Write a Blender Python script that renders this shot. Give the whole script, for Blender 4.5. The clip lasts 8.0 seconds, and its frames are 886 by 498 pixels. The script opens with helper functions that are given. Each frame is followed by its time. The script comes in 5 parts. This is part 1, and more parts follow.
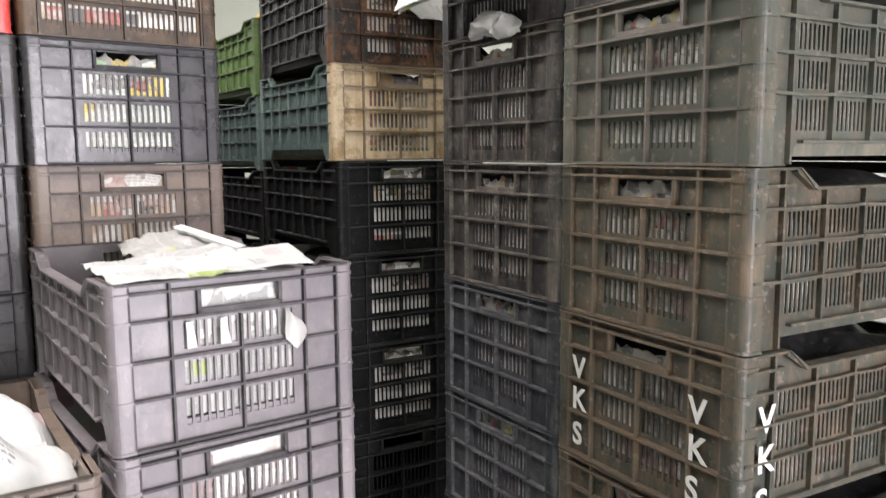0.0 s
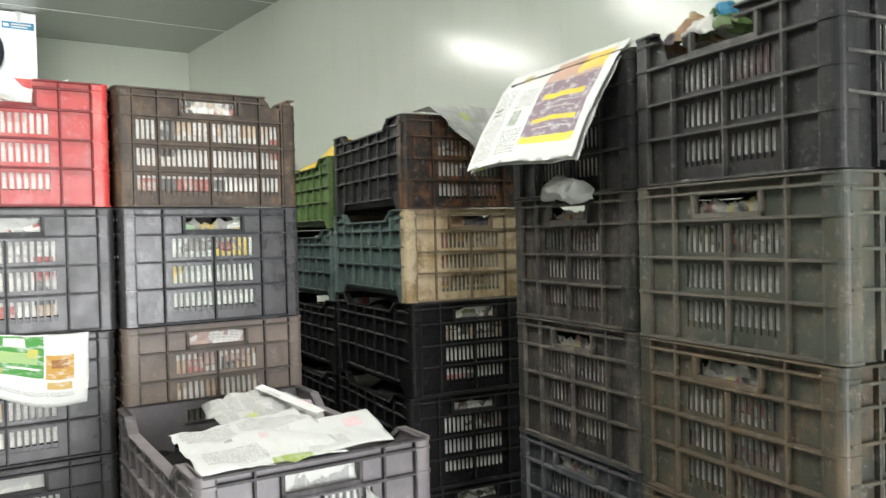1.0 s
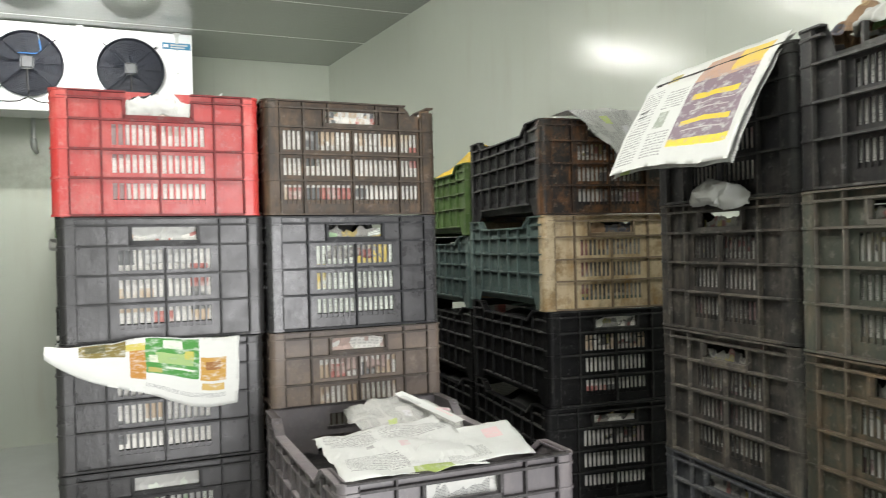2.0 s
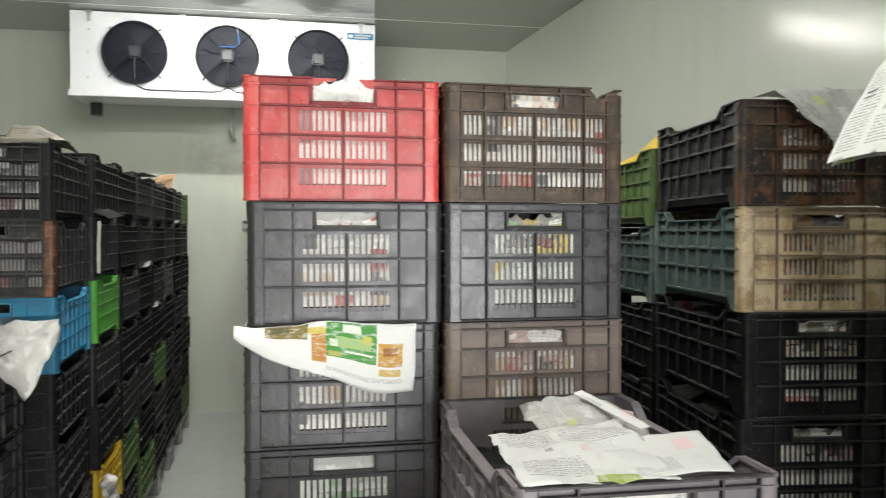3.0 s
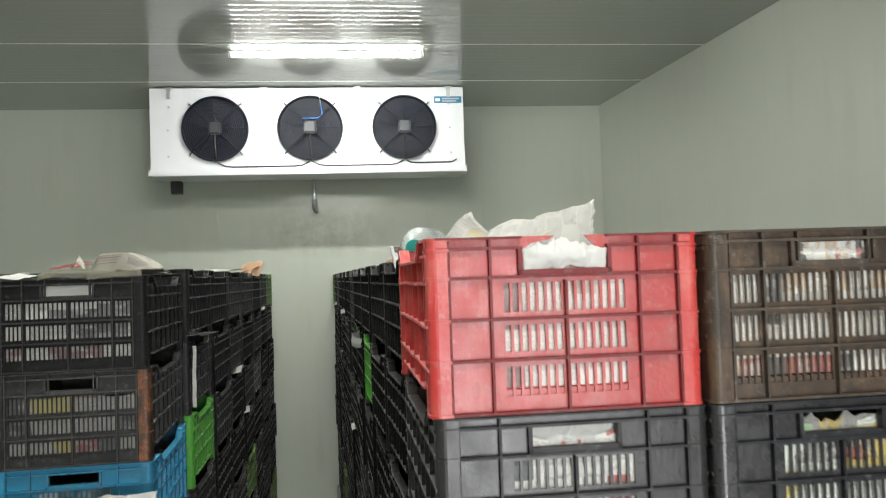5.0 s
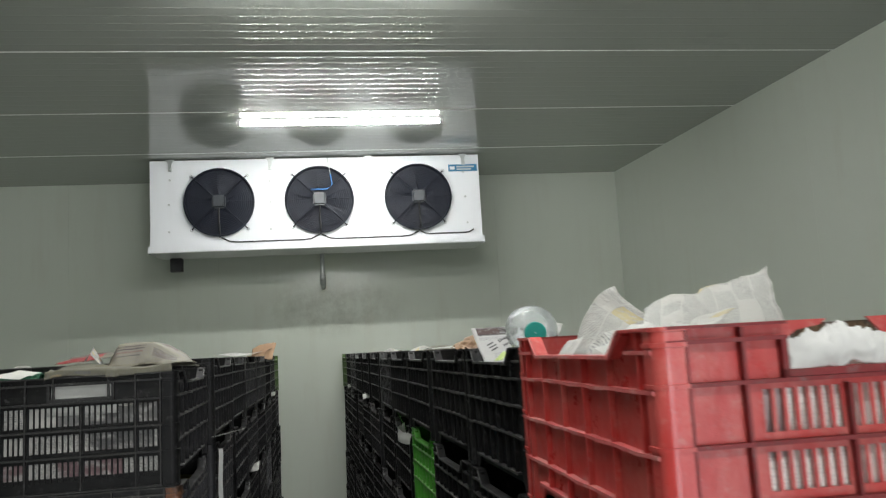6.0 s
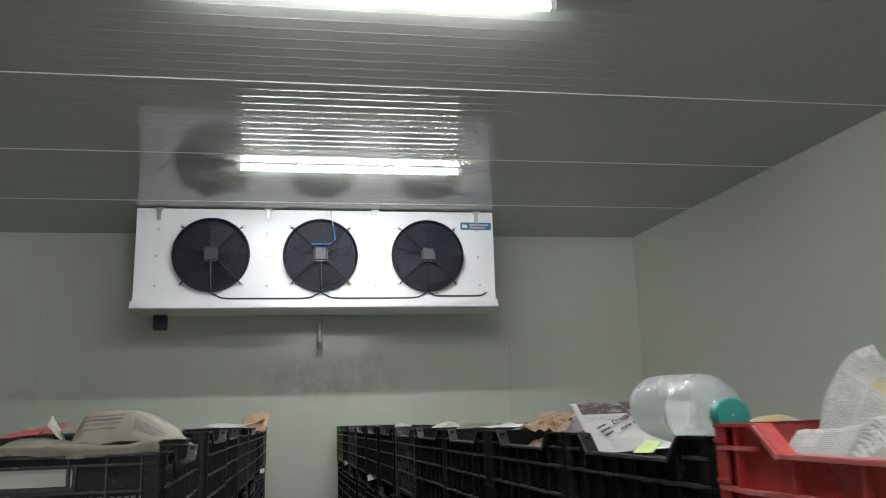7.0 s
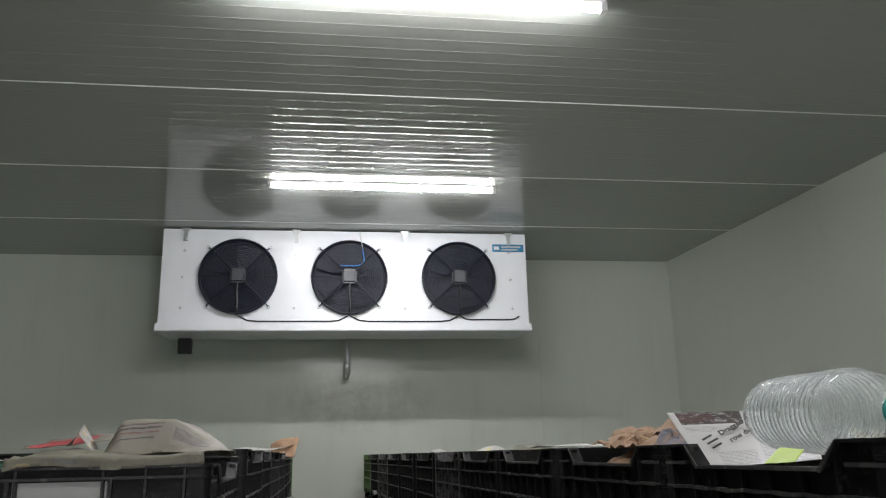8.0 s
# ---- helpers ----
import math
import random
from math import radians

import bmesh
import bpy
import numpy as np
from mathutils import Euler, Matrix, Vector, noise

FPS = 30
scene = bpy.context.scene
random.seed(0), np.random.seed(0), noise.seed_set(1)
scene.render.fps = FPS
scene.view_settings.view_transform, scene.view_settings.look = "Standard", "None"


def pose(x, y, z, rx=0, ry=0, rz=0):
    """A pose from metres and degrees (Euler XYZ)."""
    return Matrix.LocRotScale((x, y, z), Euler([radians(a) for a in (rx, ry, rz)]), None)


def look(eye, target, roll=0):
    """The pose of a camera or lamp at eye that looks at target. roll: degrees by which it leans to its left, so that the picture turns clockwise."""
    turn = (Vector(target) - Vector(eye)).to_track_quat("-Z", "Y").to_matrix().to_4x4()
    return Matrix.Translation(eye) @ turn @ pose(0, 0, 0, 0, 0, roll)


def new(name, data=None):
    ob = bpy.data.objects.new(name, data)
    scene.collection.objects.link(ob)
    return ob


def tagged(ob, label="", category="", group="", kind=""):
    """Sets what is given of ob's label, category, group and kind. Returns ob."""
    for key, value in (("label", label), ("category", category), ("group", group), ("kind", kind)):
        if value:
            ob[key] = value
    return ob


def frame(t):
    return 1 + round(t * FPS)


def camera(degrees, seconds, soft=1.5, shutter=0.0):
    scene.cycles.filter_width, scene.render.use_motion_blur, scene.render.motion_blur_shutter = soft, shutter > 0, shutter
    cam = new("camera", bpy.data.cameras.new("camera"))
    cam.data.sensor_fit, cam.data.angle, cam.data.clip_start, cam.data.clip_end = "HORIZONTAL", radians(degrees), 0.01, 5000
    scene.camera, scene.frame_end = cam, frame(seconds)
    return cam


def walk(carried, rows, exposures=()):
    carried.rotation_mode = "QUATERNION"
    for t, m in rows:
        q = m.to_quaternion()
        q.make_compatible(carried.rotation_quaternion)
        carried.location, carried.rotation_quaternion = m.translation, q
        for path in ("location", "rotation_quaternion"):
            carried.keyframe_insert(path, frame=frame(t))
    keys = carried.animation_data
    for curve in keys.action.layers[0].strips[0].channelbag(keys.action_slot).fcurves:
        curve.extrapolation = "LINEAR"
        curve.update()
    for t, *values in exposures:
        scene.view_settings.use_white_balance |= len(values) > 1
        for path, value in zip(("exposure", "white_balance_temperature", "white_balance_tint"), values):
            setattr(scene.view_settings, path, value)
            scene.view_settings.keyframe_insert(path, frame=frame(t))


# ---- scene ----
cam = camera(58.9, 8.0, soft=1.1, shutter=0.3)
PATH = [
    (0, (0.222, 0.13, 1.393), (1.433, 1.703, 1.148), -0.3),
    (0.5, (0.22, 0.138, 1.47), (1.371, 1.766, 1.31), -2.0),
    (1, (0.201, 0.14, 1.545), (1.294, 1.814, 1.51), -1.3),
    (1.2, (0.196, 0.138, 1.55), (1.236, 1.846, 1.548), -1.1),
    (2.5, (0.203, 0.21, 1.548), (0.817, 2.113, 1.51), -1.1),
    (3, (0.203, 0.245, 1.553), (0.59, 2.207, 1.513), 0.0),
    (3.5, (0.167, 0.282, 1.555), (0.413, 2.266, 1.521), 0.4),
    (4, (0.066, 0.381, 1.591), (0.324, 2.365, 1.612), 0.4),
    (4.5, (0.024, 0.541, 1.679), (0.322, 2.519, 1.708), -0.1),
    (5, (0.019, 0.751, 1.808), (0.252, 2.736, 1.875), -1.9),
    (6.5, (-0.257, 1.316, 1.858), (0.045, 3.262, 2.203), -3.5),
    (7, (-0.286, 1.563, 1.87), (0.035, 3.491, 2.294), -1.7),
    (7.5, (-0.359, 1.688, 1.864), (-0.009, 3.6, 2.335), -3.2),
    (8, (-0.35, 1.72, 1.839), (-0.075, 3.636, 2.344), -1.3),
]
EXPOSURES = [(0.0, 0.95, 6700, 24), (0.5, 0.87, 6700, 19), (1.0, 0.65, 6650, 13), (2.5, 0.44, 6800, 14), (3.5, 0.34, 6800, 14), (4.5, 0.33, 6700, 14), (5.0, 0.22, 6700, 13), (6.5, -0.44, 6450, 16), (8.0, -0.62, 6450, 20)]
walk(cam, [(t, look(eye, target, roll)) for t, eye, target, roll in PATH], EXPOSURES)

# ---- world and lamps ----
WALL_X0, WALL_X1, WALL_Y0, WALL_Y1, CEIL = -4.2, 2.197, -1.7, 7.315, 3.236
SKEW = 0.066  # the right-hand wall runs outwards towards the entrance
TUBES = [(-0.093, 5.67), (-0.1, 3.87), (-0.1, 2.07), (-0.1, 0.27)]
LAMP_WATTS = 9.0
DOOR_WATTS = 74.0
DOOR_X = 0.95

world = bpy.data.worlds.new("world")
world.use_nodes = True
world.node_tree.nodes["Background"].inputs[0].default_value = (0.03, 0.032, 0.03, 1)
world.node_tree.nodes["Background"].inputs[1].default_value = 0.2
scene.world = world
for tx, ty in TUBES:
    lamp = bpy.data.lights.new("tube_lamp", "AREA")
    lamp.shape, lamp.size, lamp.size_y = "RECTANGLE", 1.17, 0.035
    lamp.energy, lamp.color = LAMP_WATTS, (0.99, 0.99, 0.96)
    ob = new("tube_lamp", lamp)
    ob.matrix_world = pose(tx, ty, CEIL - 0.045)
day = bpy.data.lights.new("doorway_daylight", "AREA")
day.shape, day.size, day.size_y = "RECTANGLE", 1.3, 2.05
day.energy, day.color = DOOR_WATTS, (0.93, 0.97, 1.0)
new("doorway_daylight", day).matrix_world = pose(DOOR_X, WALL_Y0 - 0.05, 1.06, 90, 0, 0)


# ---- materials ----
def nodes_of(name):
    m = bpy.data.materials.new(name)
    m.use_nodes = True
    t = m.node_tree
    return m, t, t.nodes["Principled BSDF"]


def mixed(t, fac, a, b):
    n = t.nodes.new("ShaderNodeMix")
    n.data_type = "RGBA"
    for sock, v in ((n.inputs[0], fac), (n.inputs[6], a), (n.inputs[7], b)):
        if isinstance(v, bpy.types.NodeSocket):
            t.links.new(v, sock)
        else:
            sock.default_value = v if not isinstance(v, tuple) else (*v, 1)
    return n.outputs[2]


def calc(t, op, a, b=0.0, clamp=False):
    n = t.nodes.new("ShaderNodeMath")
    n.operation, n.use_clamp = op, clamp
    for sock, v in ((n.inputs[0], a), (n.inputs[1], b)):
        if isinstance(v, bpy.types.NodeSocket):
            t.links.new(v, sock)
        else:
            sock.default_value = v
    return n.outputs[0]


def grain(t, vec, scale, detail=3.0, rough=0.55):
    n = t.nodes.new("ShaderNodeTexNoise")
    n.inputs["Scale"].default_value, n.inputs["Detail"].default_value = scale, detail
    n.inputs["Roughness"].default_value = rough
    t.links.new(vec, n.inputs["Vector"])
    return n.outputs[0]


def step(t, v, lo, hi):
    n = t.nodes.new("ShaderNodeMapRange")
    n.inputs[1].default_value, n.inputs[2].default_value = lo, hi
    t.links.new(v, n.inputs[0])
    return n.outputs[0]


def bumped(t, p, height, strength, dist):
    n = t.nodes.new("ShaderNodeBump")
    n.inputs["Strength"].default_value, n.inputs["Distance"].default_value = strength, dist
    t.links.new(height, n.inputs["Height"])
    t.links.new(n.outputs[0], p.inputs["Normal"])


def spot_coords(t):
    """Object coordinates moved by the object's own random number, so that copies differ."""
    tc, oi = t.nodes.new("ShaderNodeTexCoord"), t.nodes.new("ShaderNodeObjectInfo")
    add3 = t.nodes.new("ShaderNodeVectorMath")
    add3.operation = "ADD"
    mul = t.nodes.new("ShaderNodeVectorMath")
    mul.operation = "SCALE"
    mul.inputs[0].default_value = (7.3, 5.1, 3.7)
    t.links.new(oi.outputs["Random"], mul.inputs["Scale"])
    t.links.new(tc.outputs["Object"], add3.inputs[0])
    t.links.new(mul.outputs[0], add3.inputs[1])
    return add3.outputs[0], oi.outputs["Random"]


def plastic(name, colour, dirt=(0.2, 0.15, 0.1), amount=0.35, rough=0.42, fade=0.25, gloss=0.4, streak=0.0):
    """Moulded crate plastic: scuffed, dusty, stained."""
    m, t, p = nodes_of(name)
    vec, rnd = spot_coords(t)
    big = grain(t, vec, 6.0, 4.0)
    fine = grain(t, vec, 70.0, 4.0, 0.65)
    pale = tuple(min(1.0, c * 1.25 + 0.03) for c in colour)
    c = mixed(t, calc(t, "MULTIPLY", step(t, big, 0.42, 0.75), fade), colour, pale)
    d = calc(t, "MULTIPLY", step(t, grain(t, vec, 16.0, 7.0, 0.78), 0.49, 0.62), amount, True)
    c = mixed(t, d, c, dirt)
    c = mixed(t, calc(t, "MULTIPLY", step(t, grain(t, vec, 8.0, 7.0, 0.75), 0.54, 0.66), 0.2 + 0.4 * amount), c, tuple(v * 0.45 for v in colour))
    c = mixed(t, calc(t, "MULTIPLY", step(t, fine, 0.58, 0.68), amount * 0.9, True), c, tuple(v * 0.7 + 0.12 for v in dirt))
    if streak:
        mp = t.nodes.new("ShaderNodeMapping")
        mp.inputs["Scale"].default_value = (1.0, 1.0, 0.22)
        t.links.new(vec, mp.inputs[0])
        run = calc(t, "MULTIPLY", step(t, grain(t, mp.outputs[0], 34.0, 5.0, 0.7), 0.45, 0.66), step(t, grain(t, vec, 5.0, 3.0), 0.35, 0.6))
        c = mixed(t, calc(t, "MULTIPLY", run, streak, True), c, tuple(v * 1.25 for v in dirt))
        c = mixed(t, calc(t, "MULTIPLY", step(t, grain(t, vec, 9.0, 6.0, 0.75), 0.55, 0.68), streak * 0.8, True), c, tuple(v * 0.35 for v in colour))
    v = t.nodes.new("ShaderNodeHueSaturation")
    t.links.new(c, v.inputs["Color"])
    t.links.new(step(t, rnd, -1.0, 2.0), v.inputs["Value"])
    v.inputs["Saturation"].default_value = 1.0
    n = calc(t, "ADD", calc(t, "MULTIPLY", rnd, 0.4), 0.8)
    t.links.new(n, v.inputs["Value"])
    t.links.new(v.outputs[0], p.inputs["Base Color"])
    r = calc(t, "ADD", calc(t, "MULTIPLY", step(t, grain(t, vec, 19.0, 6.0, 0.7), 0.35, 0.65), 0.15), rough - 0.06)
    t.links.new(r, p.inputs["Roughness"])
    p.inputs["Specular IOR Level"].default_value = gloss
    bumped(t, p, calc(t, "ADD", fine, calc(t, "MULTIPLY", grain(t, vec, 15.0, 2.0), 1.6)), 0.2, 0.0026)
    return m


def simple(name, colour, rough=0.5, metal=0.0, vary=0.12, scale=25.0, bump=0.15, gloss=0.5):
    m, t, p = nodes_of(name)
    vec, rnd = spot_coords(t)
    g = grain(t, vec, scale, 4.0)
    big = grain(t, vec, scale * 0.12, 2.0)
    f = calc(t, "MULTIPLY", calc(t, "ADD", g, big), 0.5)
    c = mixed(t, step(t, f, 0.3, 0.7), tuple(v * (1 - vary) for v in colour), tuple(min(1, v * (1 + vary)) for v in colour))
    t.links.new(c, p.inputs["Base Color"])
    p.inputs["Metallic"].default_value = metal
    p.inputs["Specular IOR Level"].default_value = gloss
    t.links.new(calc(t, "ADD", calc(t, "MULTIPLY", g, 0.2), rough - 0.1), p.inputs["Roughness"])
    bumped(t, p, g, bump, 0.002)
    return m


def panel_paint(name, colour, rough, streaks=0.1, stain=(0.45, 0.42, 0.34), sway=0.12, damp=None, gloss=0.5):
    """Coated steel panel of a cold room, with faint damp streaks."""
    m, t, p = nodes_of(name)
    tc = t.nodes.new("ShaderNodeTexCoord")
    mp = t.nodes.new("ShaderNodeMapping")
    mp.inputs["Scale"].default_value = (1, 1, 0.12)
    t.links.new(tc.outputs["Object"], mp.inputs[0])
    run = grain(t, mp.outputs[0], 9.0, 4.0)
    cloud = grain(t, tc.outputs["Object"], 1.3, 4.0)
    d = calc(t, "MULTIPLY", calc(t, "MULTIPLY", step(t, run, 0.5, 0.8), step(t, cloud, 0.4, 0.65)), streaks, True)
    p.inputs["Specular IOR Level"].default_value = gloss
    c = mixed(t, d, colour, stain)
    if damp:  # mildew where a drain pipe drips on the panel
        sep = t.nodes.new("ShaderNodeSeparateXYZ")
        t.links.new(tc.outputs["Object"], sep.inputs[0])
        dx = calc(t, "DIVIDE", calc(t, "SUBTRACT", sep.outputs[0], damp[0]), 0.62)
        dz = calc(t, "DIVIDE", calc(t, "SUBTRACT", sep.outputs[2], damp[1]), 0.26)
        r2 = calc(t, "ADD", calc(t, "MULTIPLY", dx, dx), calc(t, "MULTIPLY", dz, dz))
        spot = calc(t, "MULTIPLY", calc(t, "SUBTRACT", 1.0, r2, True), step(t, grain(t, tc.outputs["Object"], 7.0, 6.0, 0.7), 0.38, 0.66))
        c = mixed(t, calc(t, "MULTIPLY", spot, 0.45, True), c, (0.2, 0.2, 0.15))
    t.links.new(c, p.inputs["Base Color"])
    t.links.new(calc(t, "ADD", calc(t, "MULTIPLY", grain(t, tc.outputs["Object"], 5.0, 3.0), 0.14), rough - 0.07), p.inputs["Roughness"])
    wave = grain(t, tc.outputs["Object"], 2.6, 2.0)
    thin = t.nodes.new("ShaderNodeMapping")
    thin.inputs["Scale"].default_value = (1, 1, 0.05)
    t.links.new(tc.outputs["Object"], thin.inputs[0])
    drips = calc(t, "MULTIPLY", step(t, grain(t, thin.outputs[0], 48.0, 1.0), 0.62, 0.74), step(t, grain(t, tc.outputs["Object"], 1.1, 2.0), 0.48, 0.62))
    bumped(t, p, calc(t, "ADD", wave, calc(t, "MULTIPLY", drips, 0.12)), sway, 0.02)
    return m


def newsprint(name, tint=(0.72, 0.7, 0.64), colours=((0.5, 0.1, 0.08), (0.75, 0.5, 0.08), (0.12, 0.3, 0.1)), print_amount=0.75, patch=0.68, line=95.0, cells=(4.5, 3.5)):
    """Printed paper: columns of small lines, headings and colour patches along the sheet's own UV."""
    m, t, p = nodes_of(name)
    tc, oi = t.nodes.new("ShaderNodeTexCoord"), t.nodes.new("ShaderNodeObjectInfo")
    sep = t.nodes.new("ShaderNodeSeparateXYZ")
    t.links.new(tc.outputs["UV"], sep.inputs[0])
    u, v = calc(t, "ADD", sep.outputs[0], oi.outputs["Random"]), calc(t, "ADD", sep.outputs[1], oi.outputs["Random"])
    rows = calc(t, "LESS_THAN", calc(t, "FRACT", calc(t, "MULTIPLY", v, line)), 0.5)
    cols = calc(t, "GREATER_THAN", calc(t, "FRACT", calc(t, "MULTIPLY", u, 9.0)), 0.1)
    comb = t.nodes.new("ShaderNodeCombineXYZ")
    t.links.new(calc(t, "MULTIPLY", u, 260.0), comb.inputs[0])
    t.links.new(calc(t, "FLOOR", calc(t, "MULTIPLY", v, line)), comb.inputs[1])
    word = calc(t, "GREATER_THAN", grain(t, comb.outputs[0], 0.9, 1.0), 0.46)
    blk = t.nodes.new("ShaderNodeCombineXYZ")
    t.links.new(calc(t, "FLOOR", calc(t, "MULTIPLY", u, 9.0)), blk.inputs[0])
    t.links.new(calc(t, "FLOOR", calc(t, "MULTIPLY", v, 7.0)), blk.inputs[1])
    wn = t.nodes.new("ShaderNodeTexWhiteNoise")
    t.links.new(blk.outputs[0], wn.inputs["Vector"])
    has_text = calc(t, "LESS_THAN", wn.outputs["Value"], 0.8)
    ink = calc(t, "MULTIPLY", calc(t, "MULTIPLY", calc(t, "MULTIPLY", rows, cols), calc(t, "MULTIPLY", word, has_text)), print_amount)
    g = grain(t, tc.outputs["UV"], 30.0, 3.0)
    base = mixed(t, g, tuple(c * 0.92 for c in tint), tint)
    c = mixed(t, ink, base, (0.13, 0.13, 0.13))
    big = t.nodes.new("ShaderNodeCombineXYZ")
    t.links.new(calc(t, "FLOOR", calc(t, "MULTIPLY", u, cells[0])), big.inputs[0])
    t.links.new(calc(t, "FLOOR", calc(t, "MULTIPLY", v, cells[1])), big.inputs[1])
    wn2 = t.nodes.new("ShaderNodeTexWhiteNoise")
    t.links.new(big.outputs[0], wn2.inputs["Vector"])
    ramp = t.nodes.new("ShaderNodeValToRGB")
    ramp.color_ramp.interpolation = "CONSTANT"
    els = ramp.color_ramp.elements
    els[0].color, els[1].color = (*colours[0], 1), (*colours[1], 1)
    els[1].position = 0.4
    e = els.new(0.7)
    e.color = (*colours[2], 1)
    t.links.new(wn2.outputs["Color"], ramp.inputs[0])
    pat = calc(t, "MULTIPLY", calc(t, "GREATER_THAN", wn2.outputs["Value"], patch), step(t, g, 0.3, 0.5))
    c = mixed(t, calc(t, "MULTIPLY", pat, 0.85), c, ramp.outputs[0])
    t.links.new(c, p.inputs["Base Color"])
    p.inputs["Roughness"].default_value = 0.75
    bumped(t, p, grain(t, tc.outputs["Object"], 45.0, 4.0), 0.35, 0.004)
    return m


M_WALL = panel_paint("wall_paint", (0.59, 0.628, 0.556), 0.18, 0.3, gloss=0.3)
M_WALL_DAMP = panel_paint("damp_wall_paint", (0.59, 0.628, 0.556), 0.18, 0.3, damp=(2.43, 2.22), gloss=0.3)
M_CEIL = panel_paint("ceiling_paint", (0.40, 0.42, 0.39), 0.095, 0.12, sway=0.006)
M_SEAM = simple("seam_white", (0.75, 0.77, 0.75), 0.4)
M_FLOOR = simple("floor_concrete", (0.50, 0.53, 0.50), 0.38, 0.0, 0.12, 9.0)
M_WHITE = panel_paint("enamel_white", (0.83, 0.85, 0.88), 0.22, 0.1)
M_GUARD = simple("guard_black", (0.013, 0.016, 0.026), 0.5, gloss=0.3)
M_BLADE = simple("fan_blade", (0.013, 0.016, 0.028), 0.5, gloss=0.3)
M_MOTOR = simple("motor_grey", (0.026, 0.031, 0.038), 0.45)
M_STEEL = simple("bracket_steel", (0.55, 0.57, 0.57), 0.35, 0.8)
M_CABLE = simple("cable_black", (0.015, 0.015, 0.015), 0.5)
M_BLUECABLE = simple("cable_blue", (0.04, 0.2, 0.55), 0.4)
M_PLATE = simple("label_blue", (0.03, 0.2, 0.36), 0.35)
M_INKWHITE = simple("ink_white", (0.8, 0.82, 0.82), 0.5)
M_INKBLACK = simple("ink_black", (0.02, 0.02, 0.02), 0.6)
M_PAINT = simple("brushed_white_paint", (0.5, 0.5, 0.47), 0.6, 0.0, 0.2, 60.0)
M_BATTEN = simple("batten_white", (0.8, 0.8, 0.8), 0.35)

M_TUBE, tt, tp = nodes_of("tube_glow")
tp.inputs["Emission Color"].default_value = (0.95, 1.0, 0.95, 1)
tp.inputs["Emission Strength"].default_value = 150.0

CRATE = {
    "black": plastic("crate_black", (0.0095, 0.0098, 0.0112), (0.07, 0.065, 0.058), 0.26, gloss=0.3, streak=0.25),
    "jet": plastic("crate_jet", (0.0045, 0.0045, 0.005), (0.03, 0.028, 0.025), 0.22, rough=0.5, gloss=0.2),
    "slate": plastic("crate_slate_black", (0.021, 0.0235, 0.029), (0.15, 0.15, 0.15), 0.3, gloss=0.4, streak=0.4),
    "navy": plastic("crate_navy", (0.030, 0.0295, 0.0315), (0.11, 0.11, 0.11), 0.12, rough=0.28, gloss=0.75),
    "charcoal": plastic("crate_charcoal", (0.0225, 0.0218, 0.0222), (0.085, 0.08, 0.075), 0.13, rough=0.31, gloss=0.6, streak=0.12),
    "lilac": plastic("crate_faded_grey", (0.165, 0.15, 0.16), (0.28, 0.24, 0.235), 0.35, rough=0.36, gloss=0.6, streak=0.3),
    "grey": plastic("crate_grey", (0.062, 0.069, 0.057), (0.13, 0.105, 0.078), 0.6, gloss=0.2, streak=0.6),
    "mud": plastic("crate_muddy", (0.045, 0.048, 0.039), (0.115, 0.083, 0.055), 0.7, gloss=0.2, streak=0.7),
    "tan": plastic("crate_tan", (0.165, 0.128, 0.107), (0.24, 0.175, 0.125), 0.5, streak=0.5, gloss=0.5),
    "brown": plastic("crate_brown", (0.05, 0.036, 0.026), (0.18, 0.11, 0.06), 0.6, streak=0.6),
    "rust": plastic("crate_rust_stained", (0.012, 0.011, 0.010), (0.20, 0.085, 0.03), 0.5, streak=0.85),
    "dust": plastic("crate_dusty_black", (0.018, 0.0176, 0.0178), (0.16, 0.137, 0.112), 0.34, streak=0.55),
    "teal": plastic("crate_teal", (0.065, 0.10, 0.094), (0.14, 0.155, 0.135), 0.35, streak=0.35),
    "cream": plastic("crate_cream", (0.44, 0.355, 0.235), (0.2, 0.115, 0.035), 0.75, streak=0.9),
    "red": plastic("crate_red", (0.50, 0.040, 0.036), (0.58, 0.20, 0.17), 0.34, 0.33, 0.35, gloss=0.6, streak=0.3),
    "blue": plastic("crate_blue", (0.015, 0.19, 0.33), (0.16, 0.25, 0.3), 0.3),
    "green": plastic("crate_green", (0.06, 0.30, 0.03), (0.16, 0.25, 0.1), 0.3),
    "olive": plastic("crate_olive", (0.062, 0.12, 0.03), (0.13, 0.15, 0.07), 0.4),
    "bottle": plastic("crate_bottle_green", (0.012, 0.10, 0.055), (0.1, 0.15, 0.1), 0.3),
    "yellow": plastic("crate_yellow", (0.55, 0.36, 0.01), (0.4, 0.3, 0.1), 0.4),
    "orange": plastic("crate_orange_rust", (0.035, 0.024, 0.018), (0.30, 0.10, 0.03), 0.95, streak=0.7),
}
